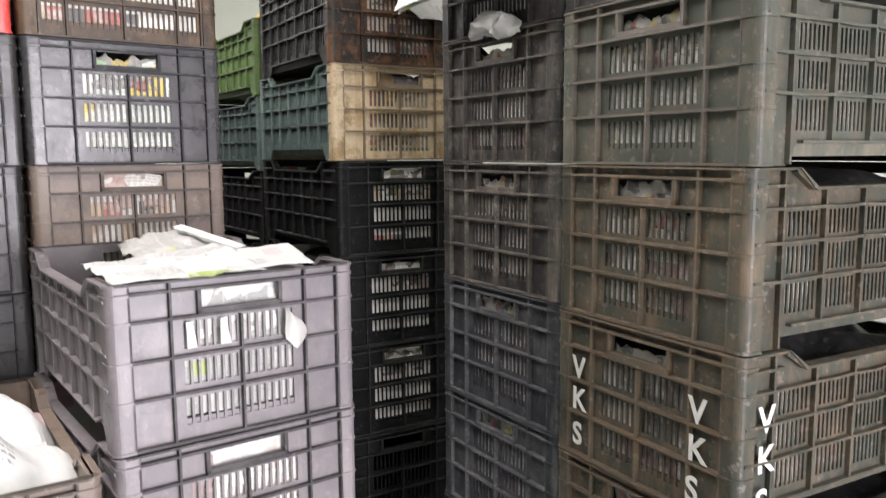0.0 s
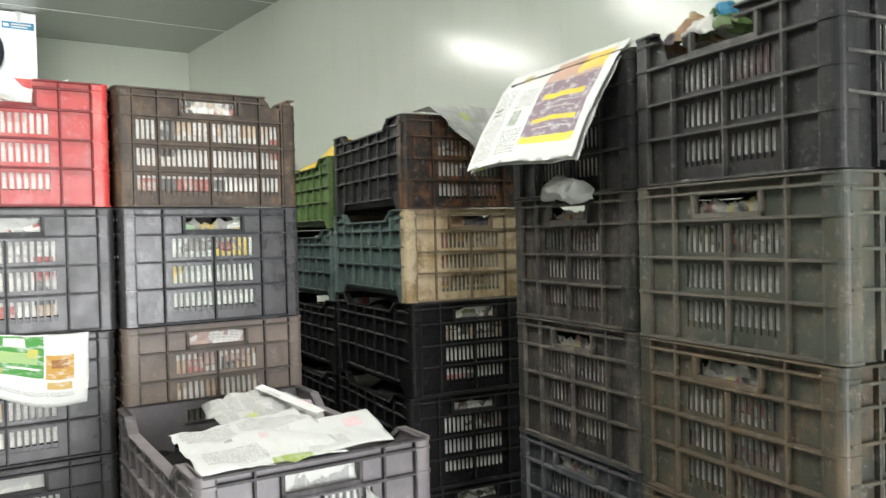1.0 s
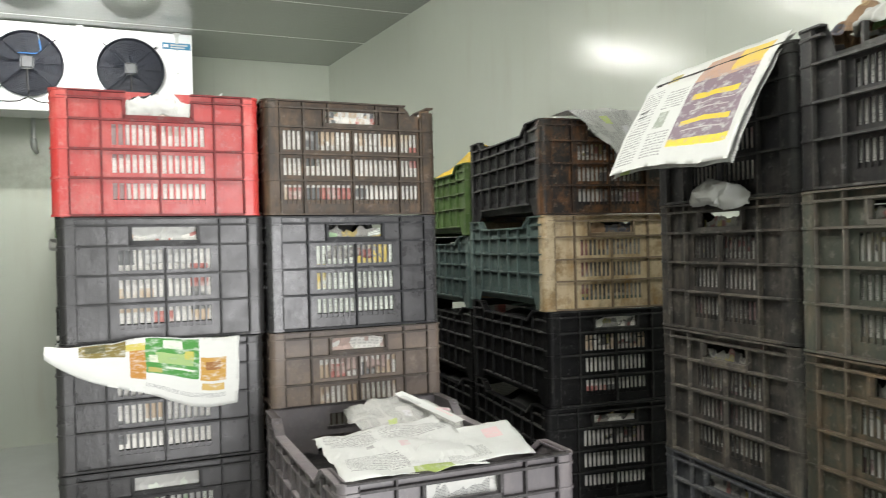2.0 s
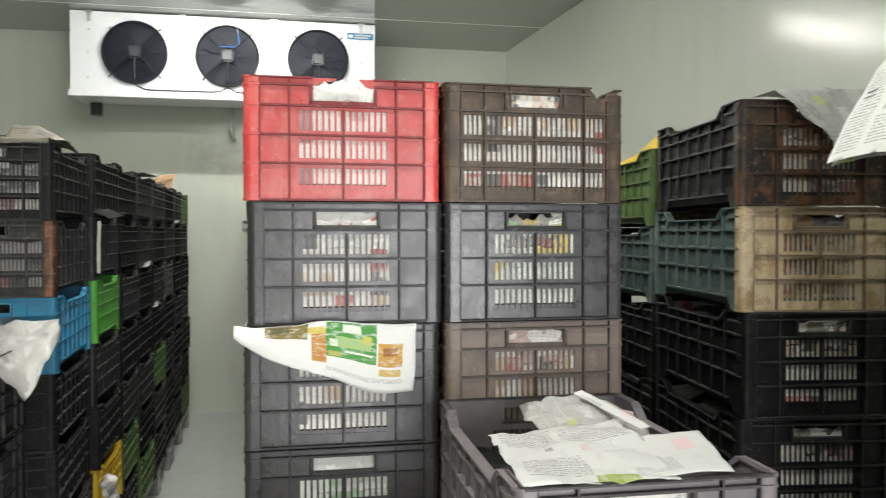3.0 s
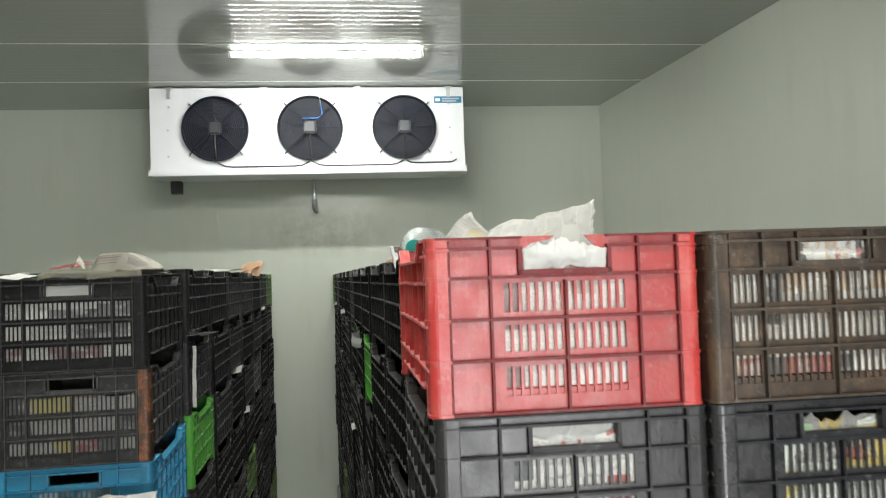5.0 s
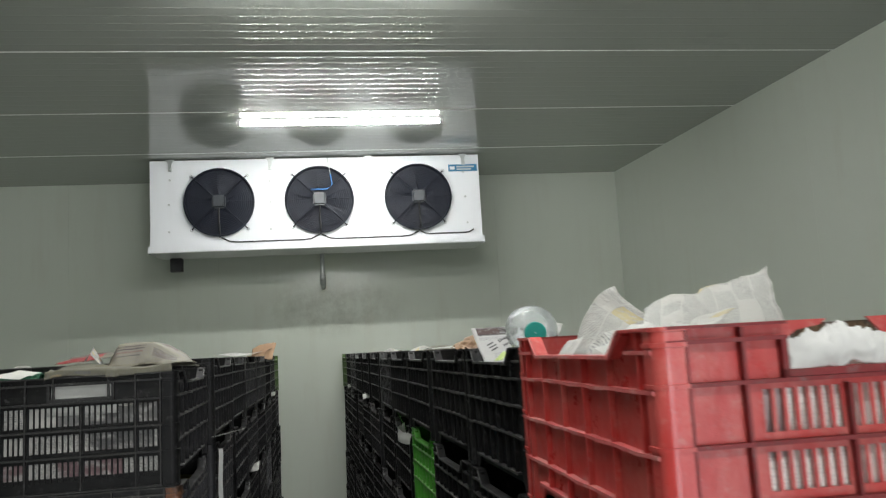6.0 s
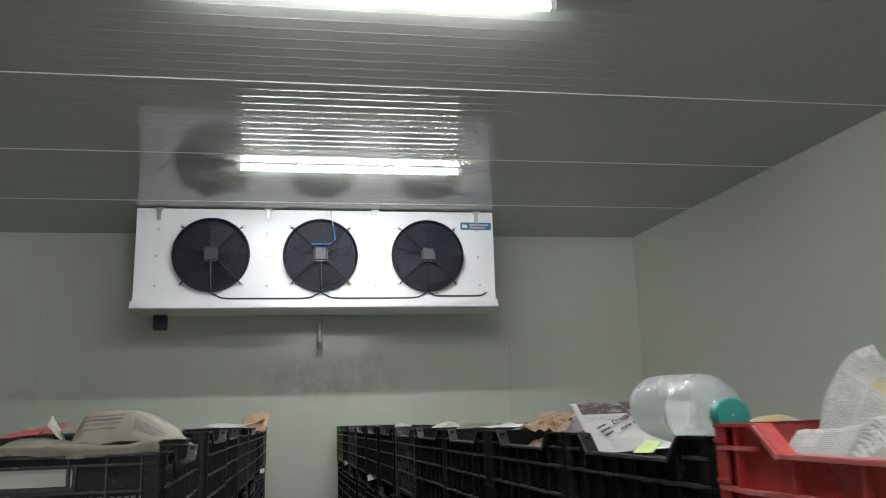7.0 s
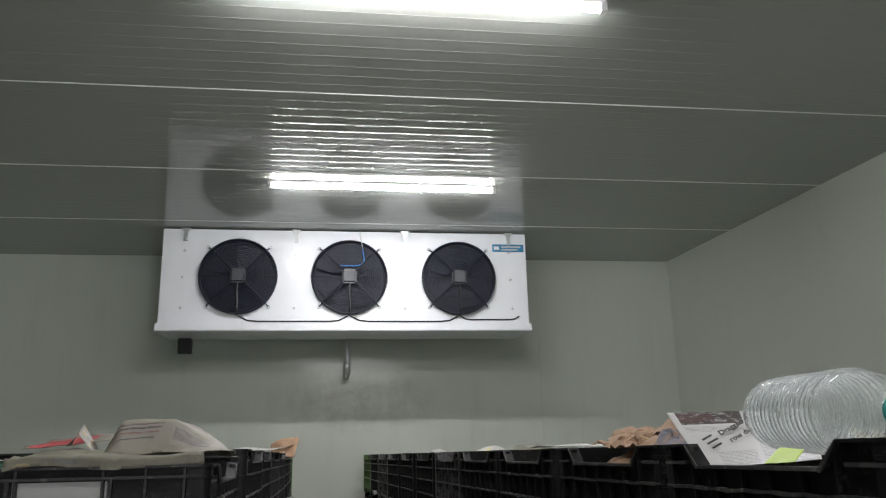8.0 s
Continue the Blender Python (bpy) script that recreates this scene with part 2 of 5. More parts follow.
# raised ribs: black scuffs on most crates, dried mud on the dirty ones
GRIME = dict(CRATE)
for k, col, dirt in (("charcoal", (0.016, 0.016, 0.017), (0.05, 0.048, 0.045)), ("lilac", (0.04, 0.036, 0.038), (0.13, 0.12, 0.12)), ("red", (0.23, 0.02, 0.022), (0.12, 0.05, 0.04)), ("navy", (0.007, 0.008, 0.011), (0.03, 0.03, 0.03)),
                     ("tan", (0.062, 0.05, 0.042), (0.14, 0.1, 0.07)), ("mud", (0.078, 0.062, 0.044), (0.17, 0.105, 0.055)), ("grey", (0.10, 0.09, 0.075), (0.15, 0.115, 0.08)), ("brown", (0.06, 0.045, 0.033), (0.17, 0.115, 0.075)),
                     ("slate", (0.05, 0.052, 0.057), (0.2, 0.195, 0.185)), ("dust", (0.055, 0.05, 0.044), (0.23, 0.195, 0.155)), ("rust", (0.03, 0.016, 0.01), (0.2, 0.09, 0.035)), ("cream", (0.2, 0.15, 0.1), (0.1, 0.06, 0.03)), ("black", (0.03, 0.029, 0.028), (0.1, 0.09, 0.08)), ("jet", (0.014, 0.014, 0.014), (0.05, 0.047, 0.042))):
    GRIME[k] = plastic("scuffed_rib_" + k, col, dirt, 0.5, 0.5)
# ledges and rims along the sides: dusty, with the light they catch painted paler
LEDGE = dict(CRATE)
for k, col, dirt in (("jet", (0.03, 0.03, 0.031), (0.14, 0.135, 0.125)), ("black", (0.034, 0.034, 0.034), (0.15, 0.14, 0.125)), ("navy", (0.05, 0.051, 0.056), (0.15, 0.145, 0.14)), ("charcoal", (0.05, 0.05, 0.052), (0.16, 0.15, 0.14)),
                     ("dust", (0.03, 0.028, 0.025), (0.14, 0.12, 0.1)), ("brown", (0.06, 0.05, 0.04), (0.17, 0.13, 0.09)), ("red", (0.50, 0.10, 0.10), (0.6, 0.3, 0.27)), ("green", (0.10, 0.32, 0.06), (0.25, 0.33, 0.18)), ("olive", (0.09, 0.14, 0.05), (0.2, 0.2, 0.13))):
    LEDGE[k] = plastic("lit_dusty_ledge_" + k, col, dirt, 0.75, 0.42, 0.4, 0.4)
M_NEWS = newsprint("newsprint_grey", (0.42, 0.41, 0.375), ((0.35, 0.1, 0.08), (0.5, 0.38, 0.12), (0.15, 0.17, 0.16)), 0.8, 0.86, 95.0, (9.0, 8.0))
M_NEWSW = newsprint("newsprint_white", (0.52, 0.52, 0.50), ((0.6, 0.35, 0.4), (0.45, 0.55, 0.15), (0.6, 0.6, 0.62)), 0.75, 0.96, 80.0, (11.0, 9.0))
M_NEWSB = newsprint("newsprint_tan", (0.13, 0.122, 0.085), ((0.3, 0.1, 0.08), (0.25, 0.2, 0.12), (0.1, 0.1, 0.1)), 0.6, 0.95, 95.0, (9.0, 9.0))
M_LINER = newsprint("liner_print", (0.84, 0.82, 0.77), ((0.5, 0.12, 0.10), (0.6, 0.45, 0.3), (0.08, 0.09, 0.1)), 0.3, 0.68, 230.0, (40.0, 18.0))
M_LINERW = newsprint("liner_white", (0.84, 0.81, 0.77), ((0.6, 0.4, 0.4), (0.5, 0.45, 0.4), (0.3, 0.2, 0.2)), 0.25, 0.86, 230.0, (40.0, 18.0))
# dark copy of the liner paper: shade behind the slots put into its colour
M_LINERK = newsprint("liner_shaded", (0.3, 0.29, 0.27), ((0.2, 0.06, 0.06), (0.05, 0.05, 0.055), (0.3, 0.26, 0.08)), 0.7, 0.5, 230.0, (26.0, 16.0))
M_LIME = simple("lime_leaves", (0.07, 0.10, 0.013), 0.5, 0.0, 0.95, 26.0)
M_LEAF = simple("lime_vegetables", (0.24, 0.38, 0.02), 0.4, 0.0, 0.5, 22.0, 0.5)
M_LINERG = newsprint("liner_green", (0.80, 0.84, 0.76), ((0.3, 0.48, 0.26), (0.75, 0.55, 0.08), (0.45, 0.6, 0.4)), 0.5, 0.66, 230.0, (20.0, 16.0))
# dimmer copy of the liner paper; dark patches stand for unlit gaps in the slots
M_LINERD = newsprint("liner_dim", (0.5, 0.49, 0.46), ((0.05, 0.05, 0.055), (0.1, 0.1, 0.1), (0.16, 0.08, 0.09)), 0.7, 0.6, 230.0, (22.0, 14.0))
M_PALE = simple("torn_white_paper", (0.64, 0.635, 0.61), 0.7, 0.0, 0.14, 34.0, 0.25)
M_PINKISH = newsprint("newsprint_pink", (0.55, 0.42, 0.38), ((0.5, 0.3, 0.26), (0.6, 0.45, 0.4), (0.45, 0.4, 0.38)), 0.12, 0.8, 80.0, (11.0, 9.0))
M_KRAFT = newsprint("kraft_brown", (0.27, 0.165, 0.095), ((0.14, 0.07, 0.035), (0.34, 0.25, 0.13), (0.08, 0.1, 0.14)), 0.2, 0.72)
M_BAG = simple("white_poly_bag", (0.43, 0.43, 0.41), 0.35, 0.0, 0.08, 30.0, 0.5)


# ---- mesh helpers ----
class Shape:
    """Collects faces and makes one mesh of them."""

    def __init__(self):
        self.v, self.f = [], []

    def box(self, x0, x1, y0, y1, z0, z1):
        n = len(self.v)
        self.v += [(x, y, z) for z in (z0, z1) for y in (y0, y1) for x in (x0, x1)]
        self.f += [tuple(n + i for i in q) for q in ((0, 2, 3, 1), (4, 5, 7, 6), (0, 1, 5, 4), (2, 6, 7, 3), (0, 4, 6, 2), (1, 3, 7, 5))]
        return self

    def prism(self, pts, lo, hi, axis="x"):
        """The outline pts (two other axes, in order) drawn out along the axis from lo to hi."""
        n, k = len(self.v), len(pts)
        for d in (lo, hi):
            for a, b in pts:
                self.v.append({"x": (d, a, b), "y": (a, d, b), "z": (a, b, d)}[axis])
        self.f += [tuple(range(n + k - 1, n - 1, -1)), tuple(range(n + k, n + 2 * k))]
        self.f += [(n + i, n + (i + 1) % k, n + k + (i + 1) % k, n + k + i) for i in range(k)]
        return self

    def tube(self, pts, r, sides=8):
        n0 = len(self.v)
        pts = [Vector(p) for p in pts]
        for i, p in enumerate(pts):
            d = (pts[min(i + 1, len(pts) - 1)] - pts[max(i - 1, 0)]).normalized()
            a = d.orthogonal().normalized() if i == 0 else (a - d * a.dot(d)).normalized()
            b = d.cross(a)
            self.v += [tuple(p + r * (math.cos(2 * math.pi * j / sides) * a + math.sin(2 * math.pi * j / sides) * b)) for j in range(sides)]
        for i in range(len(pts) - 1):
            for j in range(sides):
                q = n0 + i * sides
                self.f.append((q + j, q + (j + 1) % sides, q + sides + (j + 1) % sides, q + sides + j))
        self.f += [tuple(range(n0 + sides - 1, n0 - 1, -1)), tuple(range(len(self.v) - sides, len(self.v)))]
        return self

    def ring(self, c, r, thick, axis="y", seg=40, sides=6):
        n0 = len(self.v)
        for i in range(seg):
            a = 2 * math.pi * i / seg
            for j in range(sides):
                b = 2 * math.pi * j / sides
                rr, h = r + thick * math.cos(b), thick * math.sin(b)
                x, y = rr * math.cos(a), rr * math.sin(a)
                self.v.append((c[0] + x, c[1] + h, c[2] + y) if axis == "y" else (c[0] + x, c[1] + y, c[2] + h))
        for i in range(seg):
            for j in range(sides):
                self.f.append((n0 + i * sides + j, n0 + i * sides + (j + 1) % sides, n0 + (i + 1) % seg * sides + (j + 1) % sides, n0 + (i + 1) % seg * sides + j))
        return self

    def lathe(self, prof, seg=28):
        """Profile (radius, height) turned about z."""
        n0 = len(self.v)
        for r, h in prof:
            self.v += [(r * math.cos(2 * math.pi * j / seg), r * math.sin(2 * math.pi * j / seg), h) for j in range(seg)]
        for i in range(len(prof) - 1):
            for j in range(seg):
                q = n0 + i * seg
                self.f.append((q + j, q + (j + 1) % seg, q + seg + (j + 1) % seg, q + seg + j))
        return self

    def mesh(self, name, smooth=False):
        me = bpy.data.meshes.new(name)
        me.from_pydata(self.v, [], self.f)
        bm = bmesh.new()
        bm.from_mesh(me)
        bmesh.ops.recalc_face_normals(bm, faces=bm.faces)
        bm.to_mesh(me)
        bm.free()
        me.materials.append(None)
        if smooth:
            me.polygons.foreach_set("use_smooth", [True] * len(me.polygons))
        return me


def part(name, shape, material, parent=None, label="", at=None, smooth=False):
    """One mesh object under its thing; shape is a Shape or a mesh that alike parts share."""
    me = shape if isinstance(shape, bpy.types.Mesh) else shape.mesh(name, smooth)
    ob = new(name, me)
    ob.material_slots[0].link = "OBJECT"
    ob.material_slots[0].material = material
    ob.parent = parent
    if at is not None:
        ob.matrix_local = at
    return tagged(ob, label)


def thing(name, at, label, category, group=""):
    ob = new(name)
    ob.empty_display_size = 0.05
    ob.matrix_world = at
    return tagged(ob, label, category, group)


# ---- the room ----
T = 0.1


def structure(name, shape, material, label):
    return tagged(part(name, shape, material), label, name.split("_")[0], kind="structure")


structure("floor", Shape().box(WALL_X0 - T, WALL_X1 + 1.0, WALL_Y0 - T, WALL_Y1 + T, -0.1, 0.0), M_FLOOR, "pale grey painted concrete floor of a cold room")


def panelled(length, height, width=1.1):
    """Upright sandwich panels with narrow grooves between them, seen from +y."""
    s = Shape()
    n = math.ceil(length / width)
    for i in range(n):
        a, b = i * width, min(length, (i + 1) * width)
        s.box(a + 0.0004, b - 0.0004, 0.0, 0.003, 0.0, height)
    s.box(0, length, -T, 0.0, 0.0, height)
    return s


LX, LY = WALL_X1 - WALL_X0, WALL_Y1 - WALL_Y0
FAR_X = WALL_X1 + SKEW * LY
for name, s, at in (("wall_north", panelled(LX + 0.05, CEIL), pose(WALL_X1 + 0.05, WALL_Y1, 0, 0, 0, 180)),
                    ("wall_east", panelled(LY + 0.05, CEIL), pose(FAR_X, WALL_Y0, 0, 0, 0, 90 + math.degrees(math.atan(SKEW)))), ("wall_west", panelled(LY, CEIL), pose(WALL_X0, WALL_Y1, 0, 0, 0, -90))):
    structure(name, s, M_WALL_DAMP if name == "wall_north" else M_WALL, "glossy pale grey-green insulated panel wall").matrix_world = at
# entrance wall behind, with its open doorway
s = Shape()
for a, b, lo, hi in ((WALL_X0, DOOR_X - 0.7, 0, CEIL), (DOOR_X + 0.7, FAR_X, 0, CEIL), (DOOR_X - 0.7, DOOR_X + 0.7, 2.12, CEIL)):
    s.box(a, b, WALL_Y0 - T, WALL_Y0, lo, hi)
structure("wall_south", s, M_WALL, "glossy pale grey-green insulated panel wall with a doorway")

s = Shape().box(WALL_X0 - T, WALL_X1 + 1.0, WALL_Y0 - T, WALL_Y1 + T, CEIL + 0.006, CEIL + T)
JOINT, PITCH = 5.52, 0.905


def bead(y, half, deep):
    """Outline of a rounded rib under the ceiling."""
    return [(y + half * (1 - i / 5), CEIL + 0.0004 - deep * 0.5 * (1 + math.cos(math.pi * (1 - i / 5)))) for i in range(11)]


seams = []
y = JOINT - 10 * PITCH
while y < WALL_Y1:
    a, b = max(y, WALL_Y0), min(y + PITCH, WALL_Y1)
    if b > a:
        s.box(WALL_X0, FAR_X, a + 0.004, b - 0.004, CEIL, CEIL + 0.0062)
        seams.append(b)
        for i in range(1, 12):
            r = y + PITCH * i / 12
            if a < r < b:
                s.prism(bead(r, 0.0095, 0.00115), WALL_X0, FAR_X, "x")
    y += PITCH
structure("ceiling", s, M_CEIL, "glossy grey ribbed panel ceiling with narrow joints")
for b in seams[:-1]:
    structure("trim_ceiling", Shape().prism(bead(b, 0.0055, 0.0035), WALL_X0, FAR_X, "x"), M_SEAM, "thin pale sealant seam between ceiling panels")

# ---- tube lights ----
for tx, ty in TUBES:
    light = thing("tube_light", pose(tx, ty, CEIL - 0.003), "lit white fluorescent tube batten on the ceiling", "light", "ceiling tubes")
    part("batten", Shape().prism([(-0.018, 0), (0.018, 0), (0.014, -0.010), (-0.014, -0.010)], -0.6, 0.6, "x"), M_BATTEN, light)
    part("tube", Shape().tube([(-0.585, 0, -0.023), (0.585, 0, -0.023)], 0.012, 12), M_TUBE, light, "glowing white tube", smooth=True)
    for sx in (-1, 1):
        part("end_cap", Shape().box(min(sx * 0.585, sx * 0.605), max(sx * 0.585, sx * 0.605), -0.014, 0.014, -0.036, -0.0), M_BATTEN, light)

# ---- evaporator under the ceiling ----
UX0, UX1, UY, UZ0, UZ1 = -1.395, 0.893, 6.58, 2.62, 3.226
unit = thing("evaporator_unit", pose(0, UY, 0), "white three-fan evaporator hung under the ceiling", "cooling unit")
part("casing", Shape().box(UX0, UX1, 0, 0.46, UZ0, UZ1), M_WHITE, unit)
part("drip_tray", Shape().prism([(-0.02, 2.632), (-0.02, 2.588), (-0.01, 2.584), (0.43, 2.596), (0.46, 2.625), (0.455, 2.632)], UX0 - 0.012, UX1 + 0.012, "x"), M_WHITE, unit, "shallow white drip tray")
FZ, FR = 2.923, 0.231
for fx in (-0.932, -0.252, 0.442):
    fan = part("fan", Shape().lathe([(FR + 0.004, 0.0), (FR + 0.004, 0.03), (FR - 0.004, 0.03), (FR - 0.006, 0.0), (0.0, -0.001)], 48), M_BLADE, unit, "black axial fan behind a wire guard", pose(fx, -0.003, FZ, 90))
    for i in range(1, 15):
        part("guard_ring", Shape().ring((0, 0, 0.036 + 0.012 * (1 - (i / 14) ** 4)), 0.05 + (FR - 0.05) * i / 14, 0.0016, "z", 40, 4), M_GUARD, fan)
    part("guard_rim", Shape().ring((0, 0, 0.03), FR + 0.002, 0.006, "z", 48, 6), M_GUARD, fan)
    for k in range(4):
        a = math.radians(45 + 90 * k)
        c, sn = math.cos(a), math.sin(a)
        part("stay", Shape().tube([(c * 0.04, sn * 0.04, 0.052), (c * (FR - 0.02), sn * (FR - 0.02), 0.045), (c * (FR + 0.012), sn * (FR + 0.012), 0.02), (c * (FR + 0.03), sn * (FR + 0.03), 0.004)], 0.0042, 6), M_GUARD, fan)
        part("lug", Shape().ring((c * (FR + 0.034), sn * (FR + 0.034), 0.005), 0.009, 0.003, "z", 12, 5), M_STEEL, fan)
    for sx in (-1, 1):
        part("rib", Shape().tube([(sx * 0.04, 0, 0.05), (sx * FR, 0, 0.04)], 0.003, 5), M_GUARD, fan)
    hub = Shape().box(-0.046, 0.046, -0.046, 0.046, 0.03, 0.066).mesh("motor")
    bm = bmesh.new()
    bm.from_mesh(hub)
    bmesh.ops.bevel(bm, geom=bm.edges[:], offset=0.012, segments=3, affect="EDGES")
    bm.to_mesh(hub)
    bm.free()
    part("motor", hub, M_MOTOR, fan, "grey square motor")
    for k in range(5):
        b = Shape()
        a = 2 * math.pi * k / 5
        ring = []
        for r, w in ((0.045, 0.35), (0.12, 0.42), (0.21, 0.36)):
            for d in (-w, w):
                ring.append((r * math.cos(a + d), r * math.sin(a + d), 0.008 + 0.012 * (d > 0)))
        n = len(b.v)
        b.v += ring + [(x, y, z + 0.003) for x, y, z in ring]
        b.f += [(n, n + 1, n + 3, n + 2), (n + 2, n + 3, n + 5, n + 4), (n + 6, n + 8, n + 9, n + 7), (n + 8, n + 10, n + 11, n + 9), (n, n + 2, n + 8, n + 6), (n + 2, n + 4, n + 10, n + 8), (n + 1, n + 7, n + 9, n + 3), (n + 3, n + 9, n + 11, n + 5), (n + 4, n + 5, n + 11, n + 10), (n, n + 6, n + 7, n + 1)]
        part("blade", b, M_BLADE, fan)
    part("motor_lead", Shape().tube([(0, 0.0 - 0.046, 0.05), (0.0, -0.12, 0.052), (0.004, -0.2, 0.05), (0.0, -FR - 0.012, 0.02)], 0.006, 6), M_CABLE, fan)


def sagging(xa, xb, z, drop):
    return [(xa + (xb - xa) * i / 12, -0.006, z - drop * min(1.0, 3.2 * math.sin(math.pi * i / 12))) for i in range(13)]


for xa, xb in ((-0.925, -0.26), (-0.245, 0.435), (0.45, 0.83)):
    part("cable", Shape().tube(sagging(xa, xb, FZ - FR - 0.012, 0.034 if xb < 0.5 else 0.022), 0.0048, 6), M_CABLE, unit)
ARC = [Vector((-0.19 + 0.03 * math.sin(2.4 * i / 14) - 0.14 * max(0.0, (i - 7) / 7) ** 1.6, -0.05, 3.215 - 0.225 * math.sin(math.pi / 2 * min(1.0, i / 11)))) for i in range(15)]
part("loose_cable", Shape().tube(ARC[:5], 0.003, 6), M_STEEL, unit, "thin pale tail of the loose cable", smooth=True)
part("loose_cable", Shape().tube(ARC[4:], 0.0045, 6), M_BLUECABLE, unit, "loose blue cable across the middle fan", smooth=True)
plate = part("name_plate", Shape().box(0.672, 0.88, -0.004, -0.0005, 3.105, 3.155), M_PLATE, unit, "blue name plate")
for k, (a, b, z0, z1) in enumerate(((0.682, 0.717, 3.118, 3.14), (0.732, 0.86, 3.132, 3.143), (0.732, 0.84, 3.114, 3.124))):
    part("print_bar", Shape().box(a, b, -0.0065, -0.0042, z0, z1), M_INKWHITE if k == 0 else M_STEEL, plate)
for hx in (-1.26, -0.585, 0.1, 0.78):
    br = part("hanger", Shape().prism([(-0.03, 3.232), (0.03, 3.232), (0.012, 3.205), (0.012, 3.15), (-0.012, 3.15), (-0.012, 3.205)], -0.012, -0.001, "y"), M_STEEL, unit, "steel hanger bracket", pose(hx, 0, 0))
    part("bolt", Shape().lathe([(0.009, 0), (0.009, 0.008), (0.0, 0.008)], 8), M_STEEL, br, "", pose(0, -0.012, 3.17, 90))
for bx, bz in ((-1.262, 3.09), (-1.27, 2.92), (-1.27, 2.73), (0.78, 3.1), (0.785, 2.92), (0.79, 2.73), (-0.59, 3.07), (-0.59, 2.92), (0.1, 3.07), (-0.59, 2.73), (0.1, 2.73)):
    part("screw", Shape().lathe([(0.008, 0), (0.007, 0.006), (0.0, 0.006)], 8), M_STEEL, unit, "", pose(bx, 0, bz, 90))
drain = thing("drain_pipe", pose(-0.255, 7.03, 0), "grey drain pipe with elbow under the cooling unit", "pipe")
part("pipe", Shape().tube([(0, -0.03, 2.605), (0, -0.03, 2.42), (0.0, -0.01, 2.385), (0, 0.1, 2.37), (0, 0.285, 2.37)], 0.016, 10), M_STEEL, drain, smooth=True)
part("elbow", Shape().tube([(0, -0.03, 2.44), (0, -0.026, 2.40), (0, -0.005, 2.38), (0, 0.04, 2.374)], 0.022, 10), M_STEEL, drain, smooth=True)
sensor = thing("sensor_box", pose(-1.293, 6.95, 2.497), "small black junction box under the cooling unit", "junction box")
part("body", Shape().prism([(-0.04, 0.0), (0.04, 0.0), (0.042, 0.085), (0.03, 0.115), (-0.03, 0.115), (-0.042, 0.085)], -0.03, 0.03, "y"), M_CABLE, sensor)
part("stem", Shape().tube([(0, 0, 0.10), (0, 0, 0.108)], 0.01, 6), M_CABLE, sensor)

# ---- crates ----
CW, CL, CH = 0.385, 0.57, 0.2435
DECK = 0.1555  # height of a pallet
PLATE = 0.003


def runs(s, z0, z1, lo, hi, gaps, y0, y1):
    """A band of plate from lo to hi with the gaps left open."""
    a = lo
    for g0, g1 in sorted(gaps):
        if g0 > a:
            s.box(a, g0, y0, y1, z0, z1)
        a = max(a, g1)
    if hi > a:
        s.box(a, hi, y0, y1, z0, z1)


def slots(blocks, count, width=0.0066):
    out = []
    for a, b in blocks:
        p = (b - a) / count
        out += [(a + p * (i + 0.5) - width / 2, a + p * (i + 0.5) + width / 2) for i in range(count)]
    return out


